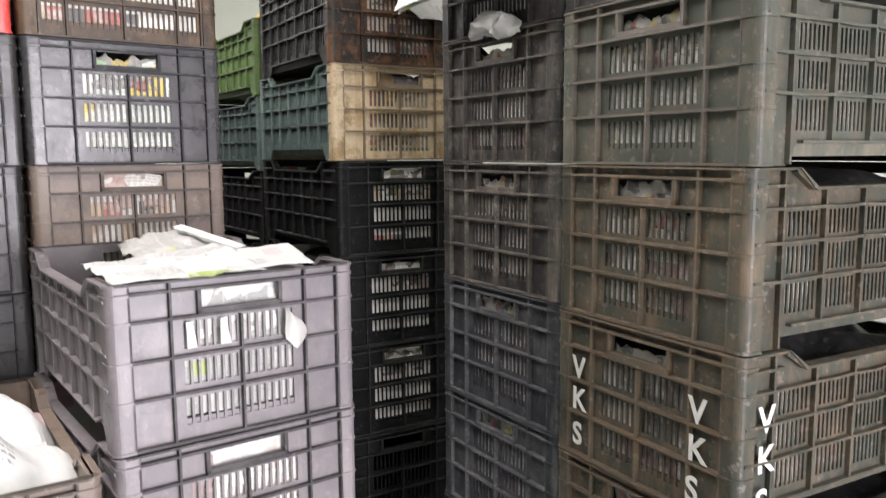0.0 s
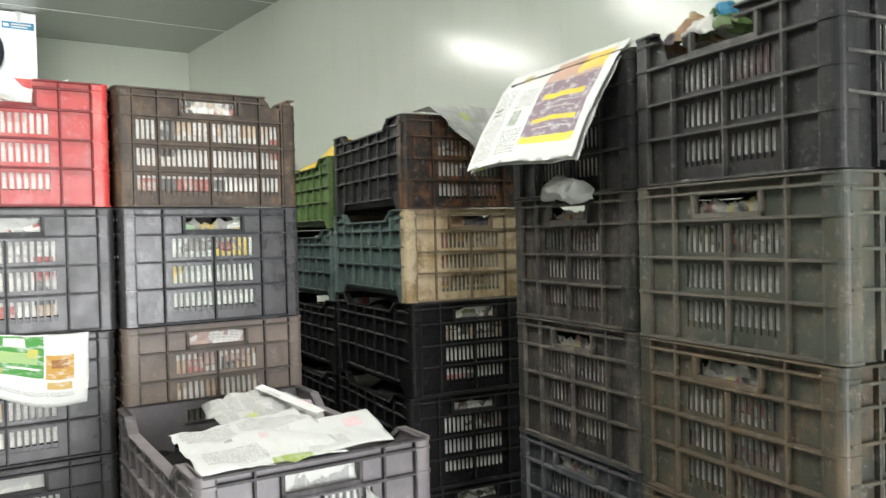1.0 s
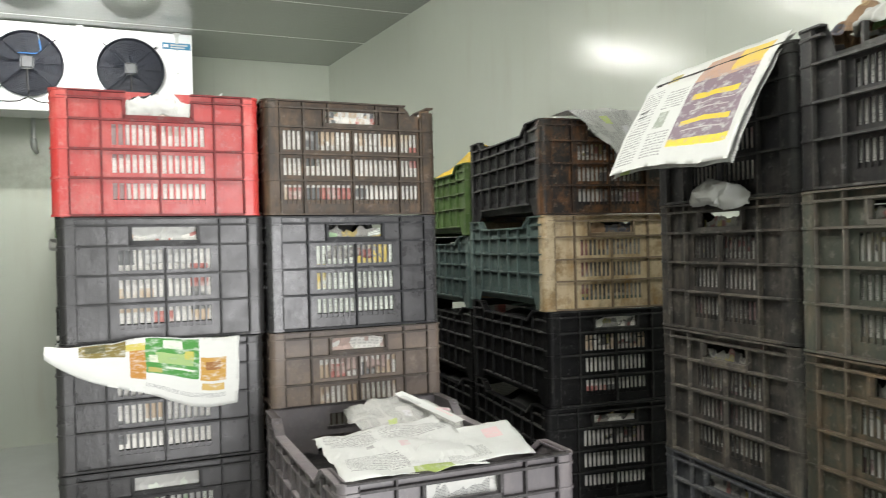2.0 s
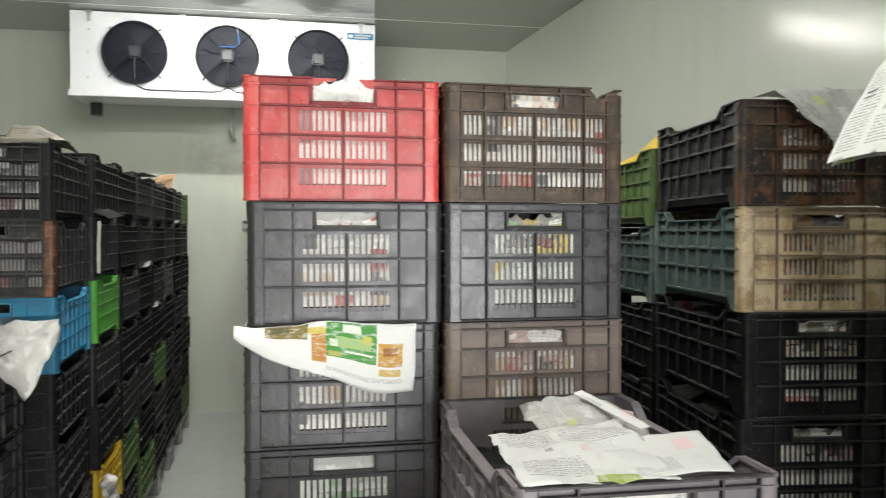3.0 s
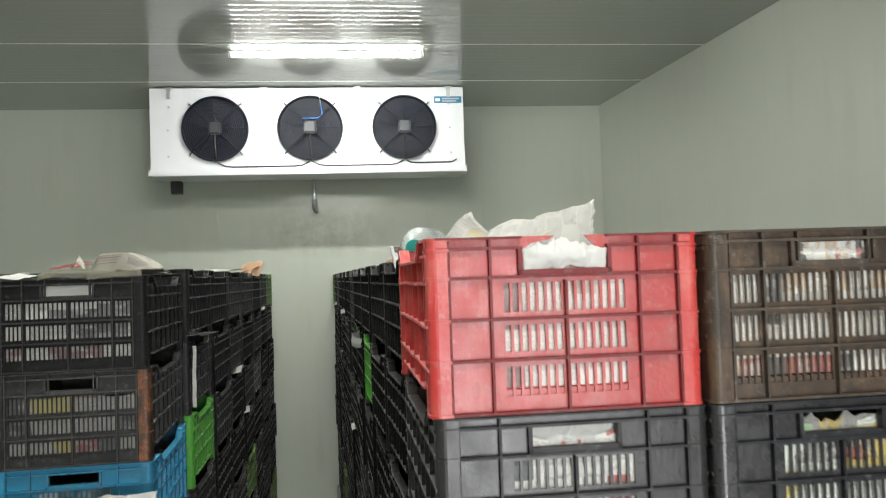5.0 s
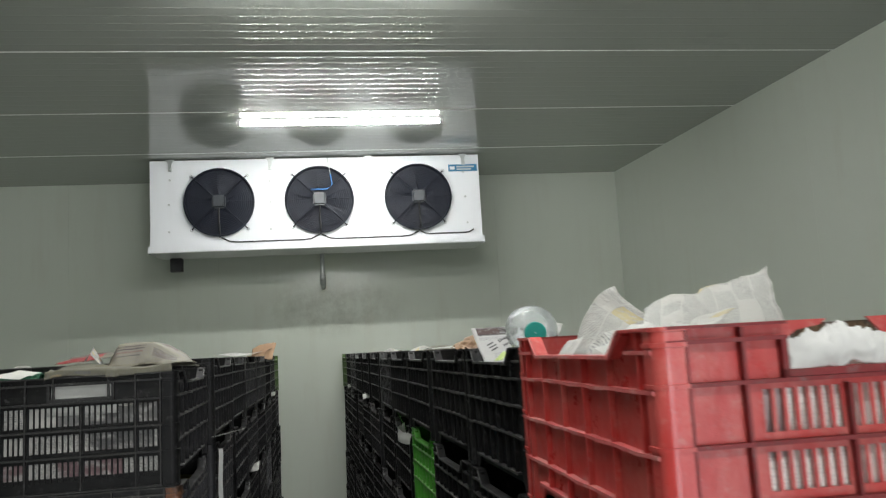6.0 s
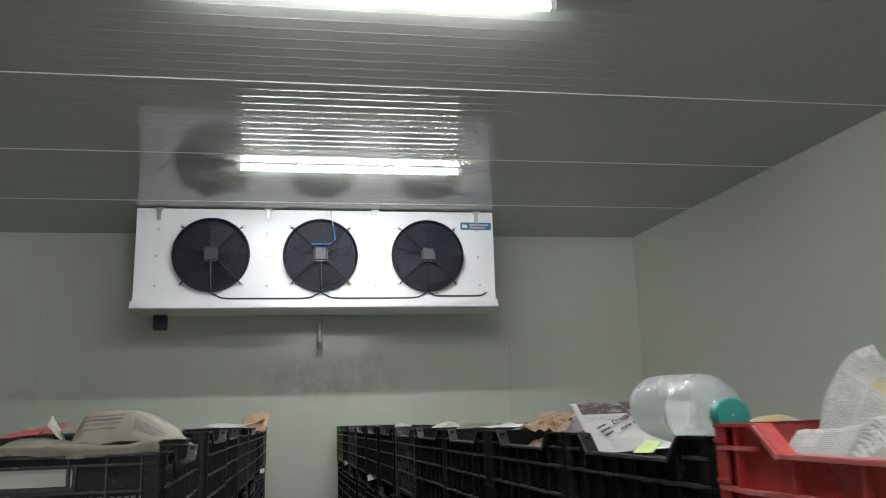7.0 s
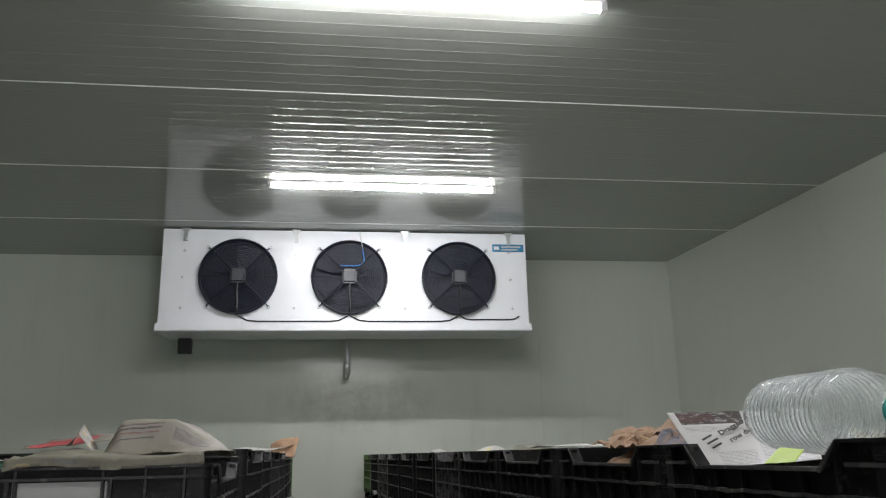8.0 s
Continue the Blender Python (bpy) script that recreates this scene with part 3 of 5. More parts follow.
def end_panel(kind):
    """Short end: plate with slot rows and hand hole, ribs standing proud. Outer face at y = 0, inside towards +y."""
    s, h, w = Shape(), CH - 0.002, CW / 2 - 0.012
    f, b = 0.009, 0.009 + PLATE
    blocks = [(-0.088, -0.003), (0.003, 0.088)] if kind not in ("open", "chipped") else [(-0.152, -0.112), (-0.104, -0.004), (0.004, 0.104), (0.112, 0.152)]
    count = 7
    hand = [(-0.06, 0.06)]
    if kind in ("open", "chipped"):
        gaps = slots(blocks[1:3], 9, 0.0080) + slots(blocks[:1] + blocks[3:], 4, 0.0072)
    else:
        gaps = slots(blocks, count, 0.0083)
    if kind == "fine":
        gaps = slots([(-0.11, -0.004), (0.004, 0.11)], 12, 0.0042)
    bands = [(0.0, 0.024, []), (0.024, 0.064, gaps), (0.064, 0.084, []), (0.084, 0.120, gaps), (0.120, 0.138, []), (0.138, 0.178, gaps),
             (0.178, 0.196, []), (0.196, 0.222, hand), (0.222, h, [])]
    if kind == "torn":
        bands[-2:] = [(0.196, h, hand)]
    if kind == "broken":
        bands[-2:] = [(0.196, h, [(-0.14, 0.06)])]
        s.prism([(0.06, 0.2), (0.06, h), (0.022, h), (0.03, 0.226), (0.045, 0.219)], f, b, "y")
        s.prism([(-0.14, 0.196), (-0.14, 0.236), (-0.131, 0.222), (-0.122, 0.196)], f, b, "y")
    wide = w
    if kind == "chipped":
        wide = 0.122
        for q in ([(0.122, 0.219), (0.122, 0.238), (0.132, 0.228), (0.136, 0.2185)], [(0.136, 0.2185), (0.142, 0.224), (0.149, 0.221), (0.158, 0.2195)], [(0.158, 0.2195), (0.161, 0.231), (w, 0.234), (w, 0.2195)]):
            s.prism(q, f, b, "y")
        bands = bands[:-1] + [(0.222, h, [])]
        runs(s, 0.196, 0.2195, 0.122, w, [], f, b)
    for z0, z1, g in bands:
        runs(s, z0, z1, -w, wide if z0 > 0.19 else w, g, f, b)
    if kind == "torn":
        s.prism([(-0.06, h), (-0.06, 0.222), (-0.045, 0.232), (-0.02, 0.236), (-0.012, h)], f, b, "y")
        s.prism([(0.06, h), (0.03, h), (0.045, 0.226), (0.06, 0.215)], f, b, "y")
    r = Shape()
    vert = (-0.162, -0.105, 0.0, 0.105, 0.162) if kind not in ("open", "chipped") else (-0.158, -0.108, 0.0, 0.108, 0.158)
    for x in vert:
        top = 0.18 if x == 0.0 or (kind == "broken" and x == -0.105) else (0.215 if kind == "chipped" and x > 0.12 else h - 0.004)
        r.box(x - 0.0017, x + 0.0017, 0.0, f, 0.002, top)
    if kind in ("open", "chipped"):
        for x in (-0.054, 0.054):
            r.box(x - 0.0017, x + 0.0017, 0.0, f, 0.186, h - 0.004)
    for z in (0.0735, 0.129, 0.186):
        r.box(-w, w, -0.0005, f, z - 0.002, z + 0.002)
    if kind == "broken":
        for a, c in ((-w, -0.14), (0.024, w)):
            r.box(a, c, -0.001, f, 0.224, 0.228)
            r.box(a, c, -0.002, b, h - 0.003, h)
    elif kind != "torn":
        r.box(-w, wide, -0.001, f, 0.224, 0.228)
        r.box(-w, wide, -0.002, b, h - 0.003, h)
    else:
        for a, c in ((-w, -0.06), (0.06, w)):
            r.box(a, c, -0.001, f, 0.224, 0.228)
            r.box(a, c, -0.002, b, h - 0.003, h)
    r.box(-w, w, -0.001, f, 0.0, 0.004)
    for a, c in ((-0.066, -0.0605), (0.0605, 0.066)):
        r.box(a, c, 0.0, f, 0.188, 0.224)
    r.box(-0.066, 0.066, 0.0, 0.012, 0.1885, 0.1955)
    return s.mesh("end_panel_" + kind), r.mesh("rib_grid_" + kind)


def side_panel(kind):
    """Long side along x with the lowered rim and the cut-away foot. Outer face at y = 0."""
    s, r, h, w = Shape(), Shape(), CH - 0.002, CL / 2 - 0.012
    f, b = 0.008, 0.008 + PLATE
    d0, d1, dip, foot = 0.155, 0.195, 0.030, 0.03
    levels = (0.093, 0.143, 0.188)
    top = h - dip
    xs = [-0.253 + 0.0723 * i for i in range(8)]
    gaps = []
    if kind == "blocked":
        xs = [-0.218 + 0.0872 * i for i in range(6)]
        gaps = slots([(xs[i] + 0.006, xs[i + 1] - 0.006) for i in range(5)], 8, 0.0052)
    if kind == "slotted":
        gaps = slots([(xs[i] + 0.004, xs[i + 1] - 0.004) for i in range(7)], 6, 0.0052)
    if kind == "broad":
        xs, levels = [-0.235 + 0.094 * i for i in range(6)], (0.062, 0.121, 0.18)
    for z0, z1, g in ((foot, 0.046, []), (0.046, 0.086, gaps), (0.086, 0.1, []), (0.1, 0.136, gaps), (0.136, 0.15, []), (0.15, 0.183, gaps), (0.183, top, [])):
        runs(s, z0, z1, -w, w, g, f, b)
    for q in (-1, 1):
        s.prism([(q * d0, top), (q * d1, h), (q * w, h), (q * w, top)], f, b, "y")
        s.prism([(q * d1, foot), (q * (d1 + 0.022), 0.0), (q * w, 0.0), (q * w, foot)], f, b, "y")
        s.prism([(q * d0, top), (q * d0, top + 0.004), (q * (d1 - 0.004), h), (q * d1, h), (q * (d1 + 0.004), h - 0.006), (q * (d0 + 0.006), top)], -0.002, 0.015, "y")
        s.box(min(q * d1, q * w), max(q * d1, q * w), -0.002, 0.015, h - 0.0035, h)
        # thin strips in the pale ledge colour paint highlights along the rim
        r.prism([(q * d0, top - 0.001), (q * d0, top + 0.003), (q * (d1 - 0.003), h - 0.001), (q * d1, h - 0.001), (q * (d0 + 0.004), top - 0.001)], -0.0045, -0.0022, "y")
    r.box(-d0, d0, -0.0045, -0.0022, top, top + 0.0035)
    s.box(-d0, d0, -0.002, 0.015, top - 0.0005, top + 0.004)
    for i, x in enumerate(xs):
        hi = top if abs(x) < d0 + 0.01 else h - 0.004
        s.box(x - 0.002, x + 0.002, 0.0, f + 0.0015, foot + 0.001 if abs(x) < d1 else 0.002, hi)
    for z in levels:
        last = len(xs) - 2
        for i in range(last + 1):
            a, c, dz = xs[i] - (0.06 if i == 0 else 0.0), xs[i + 1] + (0.06 if i == last else 0.0), 0.0007 * ((i * 5 + int(z * 1000)) % 3 - 1)
            r.prism([(max(a, -w), z - 0.0015), (max(a, -w), z + 0.0025), ((a + c) / 2, z + 0.0012 + dz), (min(c, w), z + 0.0025), (min(c, w), z - 0.0015), ((a + c) / 2, z - 0.0028 + dz)], -0.0012 + 0.0008 * (i % 2), f, "y")
    r.box(-d1, d1, -0.001, f, foot - 0.001, foot + 0.003)
    for q in (-1, 1):
        r.box(min(q * 0.2, q * w), max(q * 0.2, q * w), -0.001, f, 0.216, 0.22)
    return s.mesh("side_panel_" + kind), r.mesh("side_ledge_" + kind)


def corner_post(short=0.0):
    """Rounded corner: outer corner at the origin, arms along +x and +y."""
    s, r, arm, n = Shape(), 0.014, 0.031, 6
    arc = [(r - r * math.cos(math.pi / 2 * i / n), r - r * math.sin(math.pi / 2 * i / n)) for i in range(n + 1)]
    arc2 = [(r - (r - 0.003) * math.cos(math.pi / 2 * i / n), r - (r - 0.003) * math.sin(math.pi / 2 * i / n)) for i in range(n + 1)]
    outline = [(0.0, arm)] + arc + [(arm, 0.0), (arm, 0.003)] + arc2[::-1] + [(0.003, arm)]
    big = [(-0.0018, arm)] + [(x - 0.0018 * (1 - x / r), y - 0.0018 * (1 - y / r)) for x, y in arc] + [(arm, -0.0018), (arm, 0.002)] + arc2[::-1] + [(0.002, arm)]
    h = CH - 0.0022 - short
    rows = []
    for z in (0.0, 0.0715, 0.127, 0.184, 0.2225):
        if z + 0.006 < h:
            rows += [(z, big), (z + 0.004, big), (z + 0.0042, outline)] if z == 0.0 else [(z - 0.0002, outline), (z, big), (z + 0.004, big), (z + 0.0042, outline)]
    rows += [(h, outline)] if short else [(h - 0.0042, outline), (h - 0.004, big), (h, big)]
    k = len(outline)
    for z, ring in rows:
        s.v += [(x, y, z) for x, y in ring]
    for i in range(len(rows) - 1):
        s.f += [(i * k + j, i * k + (j + 1) % k, (i + 1) * k + (j + 1) % k, (i + 1) * k + j) for j in range(k)]
    s.f += [tuple(range(k - 1, -1, -1)), tuple(range((len(rows) - 1) * k, len(rows) * k))]
    return s.mesh("corner_post")


def crate_base():
    w, l = CW / 2 - 0.012, CL / 2 - 0.012
    return Shape().prism([(-w, 0.032), (w, 0.032), (w - 0.004, 0.012), (-w + 0.004, 0.012)], -l, l, "y").mesh("base")


PANELS = {k: end_panel(k) for k in ("solid", "open", "chipped", "torn", "broken")}
ENDS, RIBS = {k: v[0] for k, v in PANELS.items()}, {k: v[1] for k, v in PANELS.items()}
SIDES = {k: side_panel(k) for k in ("solid", "slotted", "blocked", "broad")}
POST, POST_CUT, BASE = corner_post(), corner_post(0.014), crate_base()
LUG = Shape().prism([(0.021 * math.sin(math.pi * i / 10), -0.021 * math.cos(math.pi * i / 10)) for i in range(11)], -0.004, 0.004, "y").mesh("stacking_lug")
PLAIN = {"torn": "solid", "broken": "solid", "chipped": "open"}
WORDS = {"black": "black", "jet": "black", "navy": "blue-black", "slate": "blue-black dusty", "charcoal": "dark grey", "lilac": "faded grey", "grey": "dusty grey", "mud": "mud-stained grey-brown",
         "tan": "dusty tan", "dust": "dust-streaked black", "brown": "dirt-brown", "rust": "rust-stained black", "teal": "grey-teal", "red": "faded red", "blue": "blue", "green": "bright green",
         "olive": "olive green", "bottle": "dark green", "yellow": "yellow"}


def crate(at, colour, end="solid", side="solid", extra="in a stack", group="stacked crates", end_colour=None, post_colour=None, cut=False, lugs=()):
    ob = thing("crate", at, f"{WORDS[colour]} slotted plastic produce crate {extra}", "crate", group)
    m = CRATE[colour]
    me = CRATE[end_colour or colour]
    mp = CRATE[post_colour or colour]
    tall = at.to_scale().z
    part("base", BASE, m, ob)
    for q in (0, 180):
        panel = part("end_panel", ENDS[end if not q else PLAIN.get(end, end)], me, ob, "", pose(0, 0, 0, 0, 0, q) @ pose(0, -CL / 2, 0))
        part("rib_grid", RIBS[end if not q else PLAIN.get(end, end)], GRIME[end_colour or colour], panel)
        wide = part("side_panel", SIDES[side][0], m, ob, "", pose(0, 0, 0, 0, 0, q + 90) @ pose(0, -CW / 2, 0))
        part("side_ledge", SIDES[side][1], LEDGE[colour], wide)
    for x, y, r in ((-1, -1, 0), (1, -1, 90), (1, 1, 180), (-1, 1, 270)):
        mine = me if end_colour and y < 0 else (mp if (post_colour and x > 0 and y < 0) else m)
        part("corner_post", POST_CUT if cut and x > 0 and y < 0 else POST, mine, ob, "", pose(x * CW / 2, y * CL / 2, 0, 0, 0, r))
    for z in lugs:
        part("stacking_lug", LUG, m, ob, "rounded black stacking lug", pose(CW / 2, -CL / 2 + 0.018, z))
    return ob


def liner_mesh(seed):
    """Paper folded up inside a crate, an open wavy tray with UV."""
    rnd = random.Random(seed)
    hw, hl = CW / 2 - 0.013, CL / 2 - 0.0125
    loop = []
    n = 14
    for (ax, ay), (bx, by) in (((-hw, -hl), (hw, -hl)), ((hw, -hl), (hw, hl)), ((hw, hl), (-hw, hl)), ((-hw, hl), (-hw, -hl))):
        loop += [(ax + (bx - ax) * i / n, ay + (by - ay) * i / n) for i in range(n)]
    k = len(loop)
    verts, uv = [], []
    for j in range(6):
        z = 0.034 + (0.166 if j == 5 else 0.17 * j / 5)
        for i, (x, y) in enumerate(loop):
            d = 0.006 * noise.noise((x * 26 + seed, y * 26, z * 20)) - 0.0045
            sx, sy = (1 + d / hw), (1 + d / hl)
            zz = z if j < 5 else z + 0.02 * noise.noise((x * 9 + seed, y * 9, 3.0)) - (0.012 if abs(x) > hw - 0.01 and abs(y) < 0.19 else -0.012)
            verts.append((x * sx, y * sy, zz))
            uv.append((i / n * 0.25, z * 1.2))
    faces = [(j * k + i, j * k + (i + 1) % k, (j + 1) * k + (i + 1) % k, (j + 1) * k + i) for j in range(5) for i in range(k)]
    me = bpy.data.meshes.new("paper_liner")
    me.from_pydata(verts, [], faces)
    lay = me.uv_layers.new(name="UVMap")
    for f in me.polygons:
        us = [uv[v] for v in f.vertices]
        wrap = max(a for a, _ in us) - min(a for a, _ in us) > 0.5
        for li, v in zip(f.loop_indices, f.vertices):
            a, b = uv[v]
            lay.data[li].uv = (a + (1.0 if wrap and a < 0.1 else 0.0), b)
    me.materials.append(None)
    return me


LINERS = [liner_mesh(i) for i in range(3)]


def liner(at, material, extra=""):
    ob = part("paper_liner", LINERS[random.randrange(3)], material)
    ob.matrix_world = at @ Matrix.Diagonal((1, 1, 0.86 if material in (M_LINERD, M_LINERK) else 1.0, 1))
    return tagged(ob, "printed newspaper lining folded inside a plastic crate" + extra, "newspaper", "crate linings")


def stack(fl, rot, colours, top=None, jitter=0.004, extra="in a stack", group="stacked crates", linings=(), ends=None, sides=None, tall=1.0, opts=None, up0=None, long=1.0):
    """Crates piled up from the floor, colours from the bottom. fl: the front left corner."""
    base = pose(fl[0], fl[1], DECK if up0 is None else up0, 0, 0, rot)
    out = []
    for i, c in enumerate(colours):
        up = i * CH * tall
        j = jitter if i < len(colours) - 1 or jitter > 0.006 else jitter * 0.5
        m = base @ pose(CW / 2 + random.uniform(-j, j), CL * long / 2 + random.uniform(-j, j), up, 0, 0, random.uniform(-0.9, 0.9)) @ Matrix.Diagonal((1, long, tall, 1))
        o = (opts or {}).get(i, {})
        crate(m, c, (ends or {}).get(i, "solid"), (sides or {}).get(i, "solid"), o.get("extra", extra), group, o.get("end_colour"), o.get("post_colour"), o.get("cut", False), o.get("lugs", ()))
        mat = dict(linings).get(i)
        if mat:
            liner(m, mat)
        out.append(m)
    return out


# front pair of stacks
FS = "in the front stack"
RED = stack((0.1175, 1.804), 0.0, ("black", "black", "black", "charcoal", "charcoal", "charcoal", "red"), jitter=0.0045, extra=FS, group="front stacks",
            linings=((2, M_LINER), (3, M_LINERG), (4, M_LINER), (5, M_LINER), (6, M_LINERW)), ends={6: "torn"}, sides={6: "broad"}, long=0.935, opts={6: {"extra": "with a torn hand hole"}})
BRN = stack((0.5115, 1.802), 0.0, ("black", "black", "black", "black", "tan", "navy", "brown"), jitter=0.0045, extra=FS, group="front stacks",
            linings=((4, M_LINER), (5, M_LINERG), (6, M_LINER)), ends={6: "chipped"}, opts={6: {"extra": "with a broken corner", "cut": True}})
FRONT = stack((0.498, 1.228), -0.3, ("black", "black", "charcoal", "lilac", "lilac"), jitter=0.003, extra="in the low front pile", group="low front piles", up0=0.0, linings=((2, M_LINER), (3, M_LINERW)))
LOW = stack((0.088, 1.203), -2.0, ("black", "black", "black", "tan"), extra="in the low front pile", group="low front piles", up0=0.0)
# stacks by the right-hand wall
SW = "by the side wall"
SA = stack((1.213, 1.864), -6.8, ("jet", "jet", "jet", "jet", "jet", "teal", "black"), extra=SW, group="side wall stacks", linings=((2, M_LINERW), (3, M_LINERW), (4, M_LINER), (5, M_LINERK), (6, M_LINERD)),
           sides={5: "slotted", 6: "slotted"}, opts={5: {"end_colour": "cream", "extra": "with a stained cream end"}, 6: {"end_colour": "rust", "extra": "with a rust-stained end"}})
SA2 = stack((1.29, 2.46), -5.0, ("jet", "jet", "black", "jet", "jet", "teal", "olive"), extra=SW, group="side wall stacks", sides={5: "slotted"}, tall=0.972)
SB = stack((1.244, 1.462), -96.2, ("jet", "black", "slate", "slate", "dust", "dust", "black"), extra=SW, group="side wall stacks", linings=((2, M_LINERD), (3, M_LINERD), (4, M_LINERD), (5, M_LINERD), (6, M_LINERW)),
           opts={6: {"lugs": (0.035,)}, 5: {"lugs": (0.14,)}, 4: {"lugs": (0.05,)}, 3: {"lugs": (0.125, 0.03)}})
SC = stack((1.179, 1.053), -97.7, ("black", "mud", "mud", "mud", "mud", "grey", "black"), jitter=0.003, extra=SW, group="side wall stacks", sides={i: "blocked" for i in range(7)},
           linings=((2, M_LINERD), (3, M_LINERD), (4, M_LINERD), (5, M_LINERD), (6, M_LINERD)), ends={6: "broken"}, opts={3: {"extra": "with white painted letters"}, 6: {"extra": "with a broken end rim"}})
# left-hand row along the aisle
AR = "in the aisle row"
L1 = stack((-0.893, 2.845), 3.0, ("jet", "black", "jet", "jet", "blue", "black", "jet"), extra=AR, group="left aisle row", tall=0.985, ends={5: "open", 6: "open"}, linings=((4, M_LINERD), (5, M_LINERK), (6, M_LINERD)),
           opts={5: {"post_colour": "orange", "extra": "with one rust-orange corner"}})
stack((-1.31, 2.83), 3.0, ("jet", "black", "jet", "jet", "black", "black", "bottle"), extra=AR, group="left aisle row", tall=0.99)
MS = stack((-0.58, 2.445), 90.5, ("black", "black", "black", "charcoal", "black"), extra="in a low pile", group="low aisle pile", up0=0.0, sides={4: "slotted", 3: "slotted"}, linings=((4, M_LIME),))
LCOL = [("jet", "yellow", "jet", "black", "green", "black", "jet"), ("jet", "olive", "black", "jet", "black", "jet", "jet"), ("olive", "jet", "black", "jet", "jet", "black", "black"),
        ("jet", "black", "olive", "jet", "black", "jet", "black"), ("jet", "jet", "black", "jet", "navy", "black", "jet"), ("jet", "black", "jet", "black", "jet", "jet", "black"), ("olive", "jet", "jet", "black", "jet", "black", "olive")]
LTOPS, RTOPS = [], []
for k, cols in enumerate(LCOL):
    x, y = -0.52 - 0.0093 * k, 3.437 + 0.488 * k
    LTOPS.append(stack((x - CW, y), 1.1, cols, jitter=0.007, extra=AR, group="left aisle row", long=0.845, sides={i: "slotted" for i in (1, 2, 4)})[-1])
for k in range(3):
    LTOPS.append(stack((-1.315 - 0.01 * k, 3.43 + 0.488 * k), 1.1, ("jet",) * 6 + ("black",), jitter=0.006, extra=AR, group="left aisle row", long=0.845)[-1])
# right-hand row behind the red crate
RCOL = [("jet", "jet", "black", "jet", "jet", "jet", "jet"), ("jet", "black", "jet", "jet", "jet", "jet", "jet"), ("jet", "jet", "black", "jet", "jet", "green", "jet"), ("black", "jet", "jet", "navy", "jet", "jet", "jet"),
        ("jet", "jet", "jet", "jet", "black", "jet", "navy"), ("jet", "black", "jet", "jet", "jet", "black", "jet"), ("jet", "jet", "black", "jet", "jet", "jet", "jet"), ("jet", "olive", "jet", "jet", "jet", "black", "jet"),
        ("jet", "jet", "jet", "black", "jet", "jet", "navy"), ("jet", "black", "jet", "jet", "jet", "jet", "jet"), ("jet", "jet", "black", "jet", "jet", "jet", "olive")]
for k, cols in enumerate(RCOL):
    y = 2.346 + 0.442 * k
    RTOPS.append(stack((0.119 - 0.052 * (y - 2.38), y), 3.0, cols, jitter=0.006, extra="in the long row", group="right aisle row", tall=0.992, long=0.757, sides={i: "slotted" for i in (3, 5)})[-1])
for k in range(6):
    y = 2.40 + 0.438 * k
    RTOPS.append(stack((0.53 - 0.052 * (y - 2.38), y), 3.0, ("jet",) * 6 + ("black",), jitter=0.005, extra="in the long row", group="right aisle row", tall=0.992, long=0.757)[-1])


# ---- pallets under the tall stacks ----
M_PALLET = plastic("pallet_grey", (0.32, 0.33, 0.32), (0.2, 0.18, 0.15), 0.4)


def pallet(cx, cy, w, l, rot):
    ob = thing("pallet", pose(cx, cy, 0, 0, 0, rot), "pale grey plastic pallet under stacked crates", "pallet", "pallets")
    n = max(4, round(w / 0.14))
    for i in range(n):
        a = -w / 2 + w * i / n
        part("deck_board", Shape().box(a + 0.006, a + w / n - 0.006, -l / 2, l / 2, DECK - 0.03, DECK - 0.001), M_PALLET, ob)
    for yy in (-l / 2 + 0.06, 0.0, l / 2 - 0.06):
        part("runner", Shape().box(-w / 2, w / 2, yy - 0.055, yy + 0.055, 0.0, 0.022), M_PALLET, ob)
        part("stringer", Shape().box(-w / 2, w / 2, yy - 0.05, yy + 0.05, DECK - 0.045, DECK - 0.03), M_PALLET, ob)
        for xx in (-w / 2 + 0.06, 0.0, w / 2 - 0.06):
            part("foot", Shape().box(xx - 0.058, xx + 0.058, yy - 0.05, yy + 0.05, 0.022, DECK - 0.045), M_PALLET, ob)
    return ob


pallet(0.507, 2.09, 0.79, 0.565, 0.0)
pallet(1.49, 2.42, 0.40, 1.17, -6.0)
pallet(1.50, 1.01, 0.57, 0.80, -7.0)
pallet(-0.92, 3.12, 0.80, 0.55, 3.0)
for k in range(3):
    pallet(-0.935 - 0.022 * k, 4.005 + 1.145 * k, 0.80, 1.12, 1.1)
for k in range(4):
    y = 2.98 + 1.21 * k
    pallet(0.49 - 0.052 * (y - 2.38), y, 0.78, 1.185, 3.0)


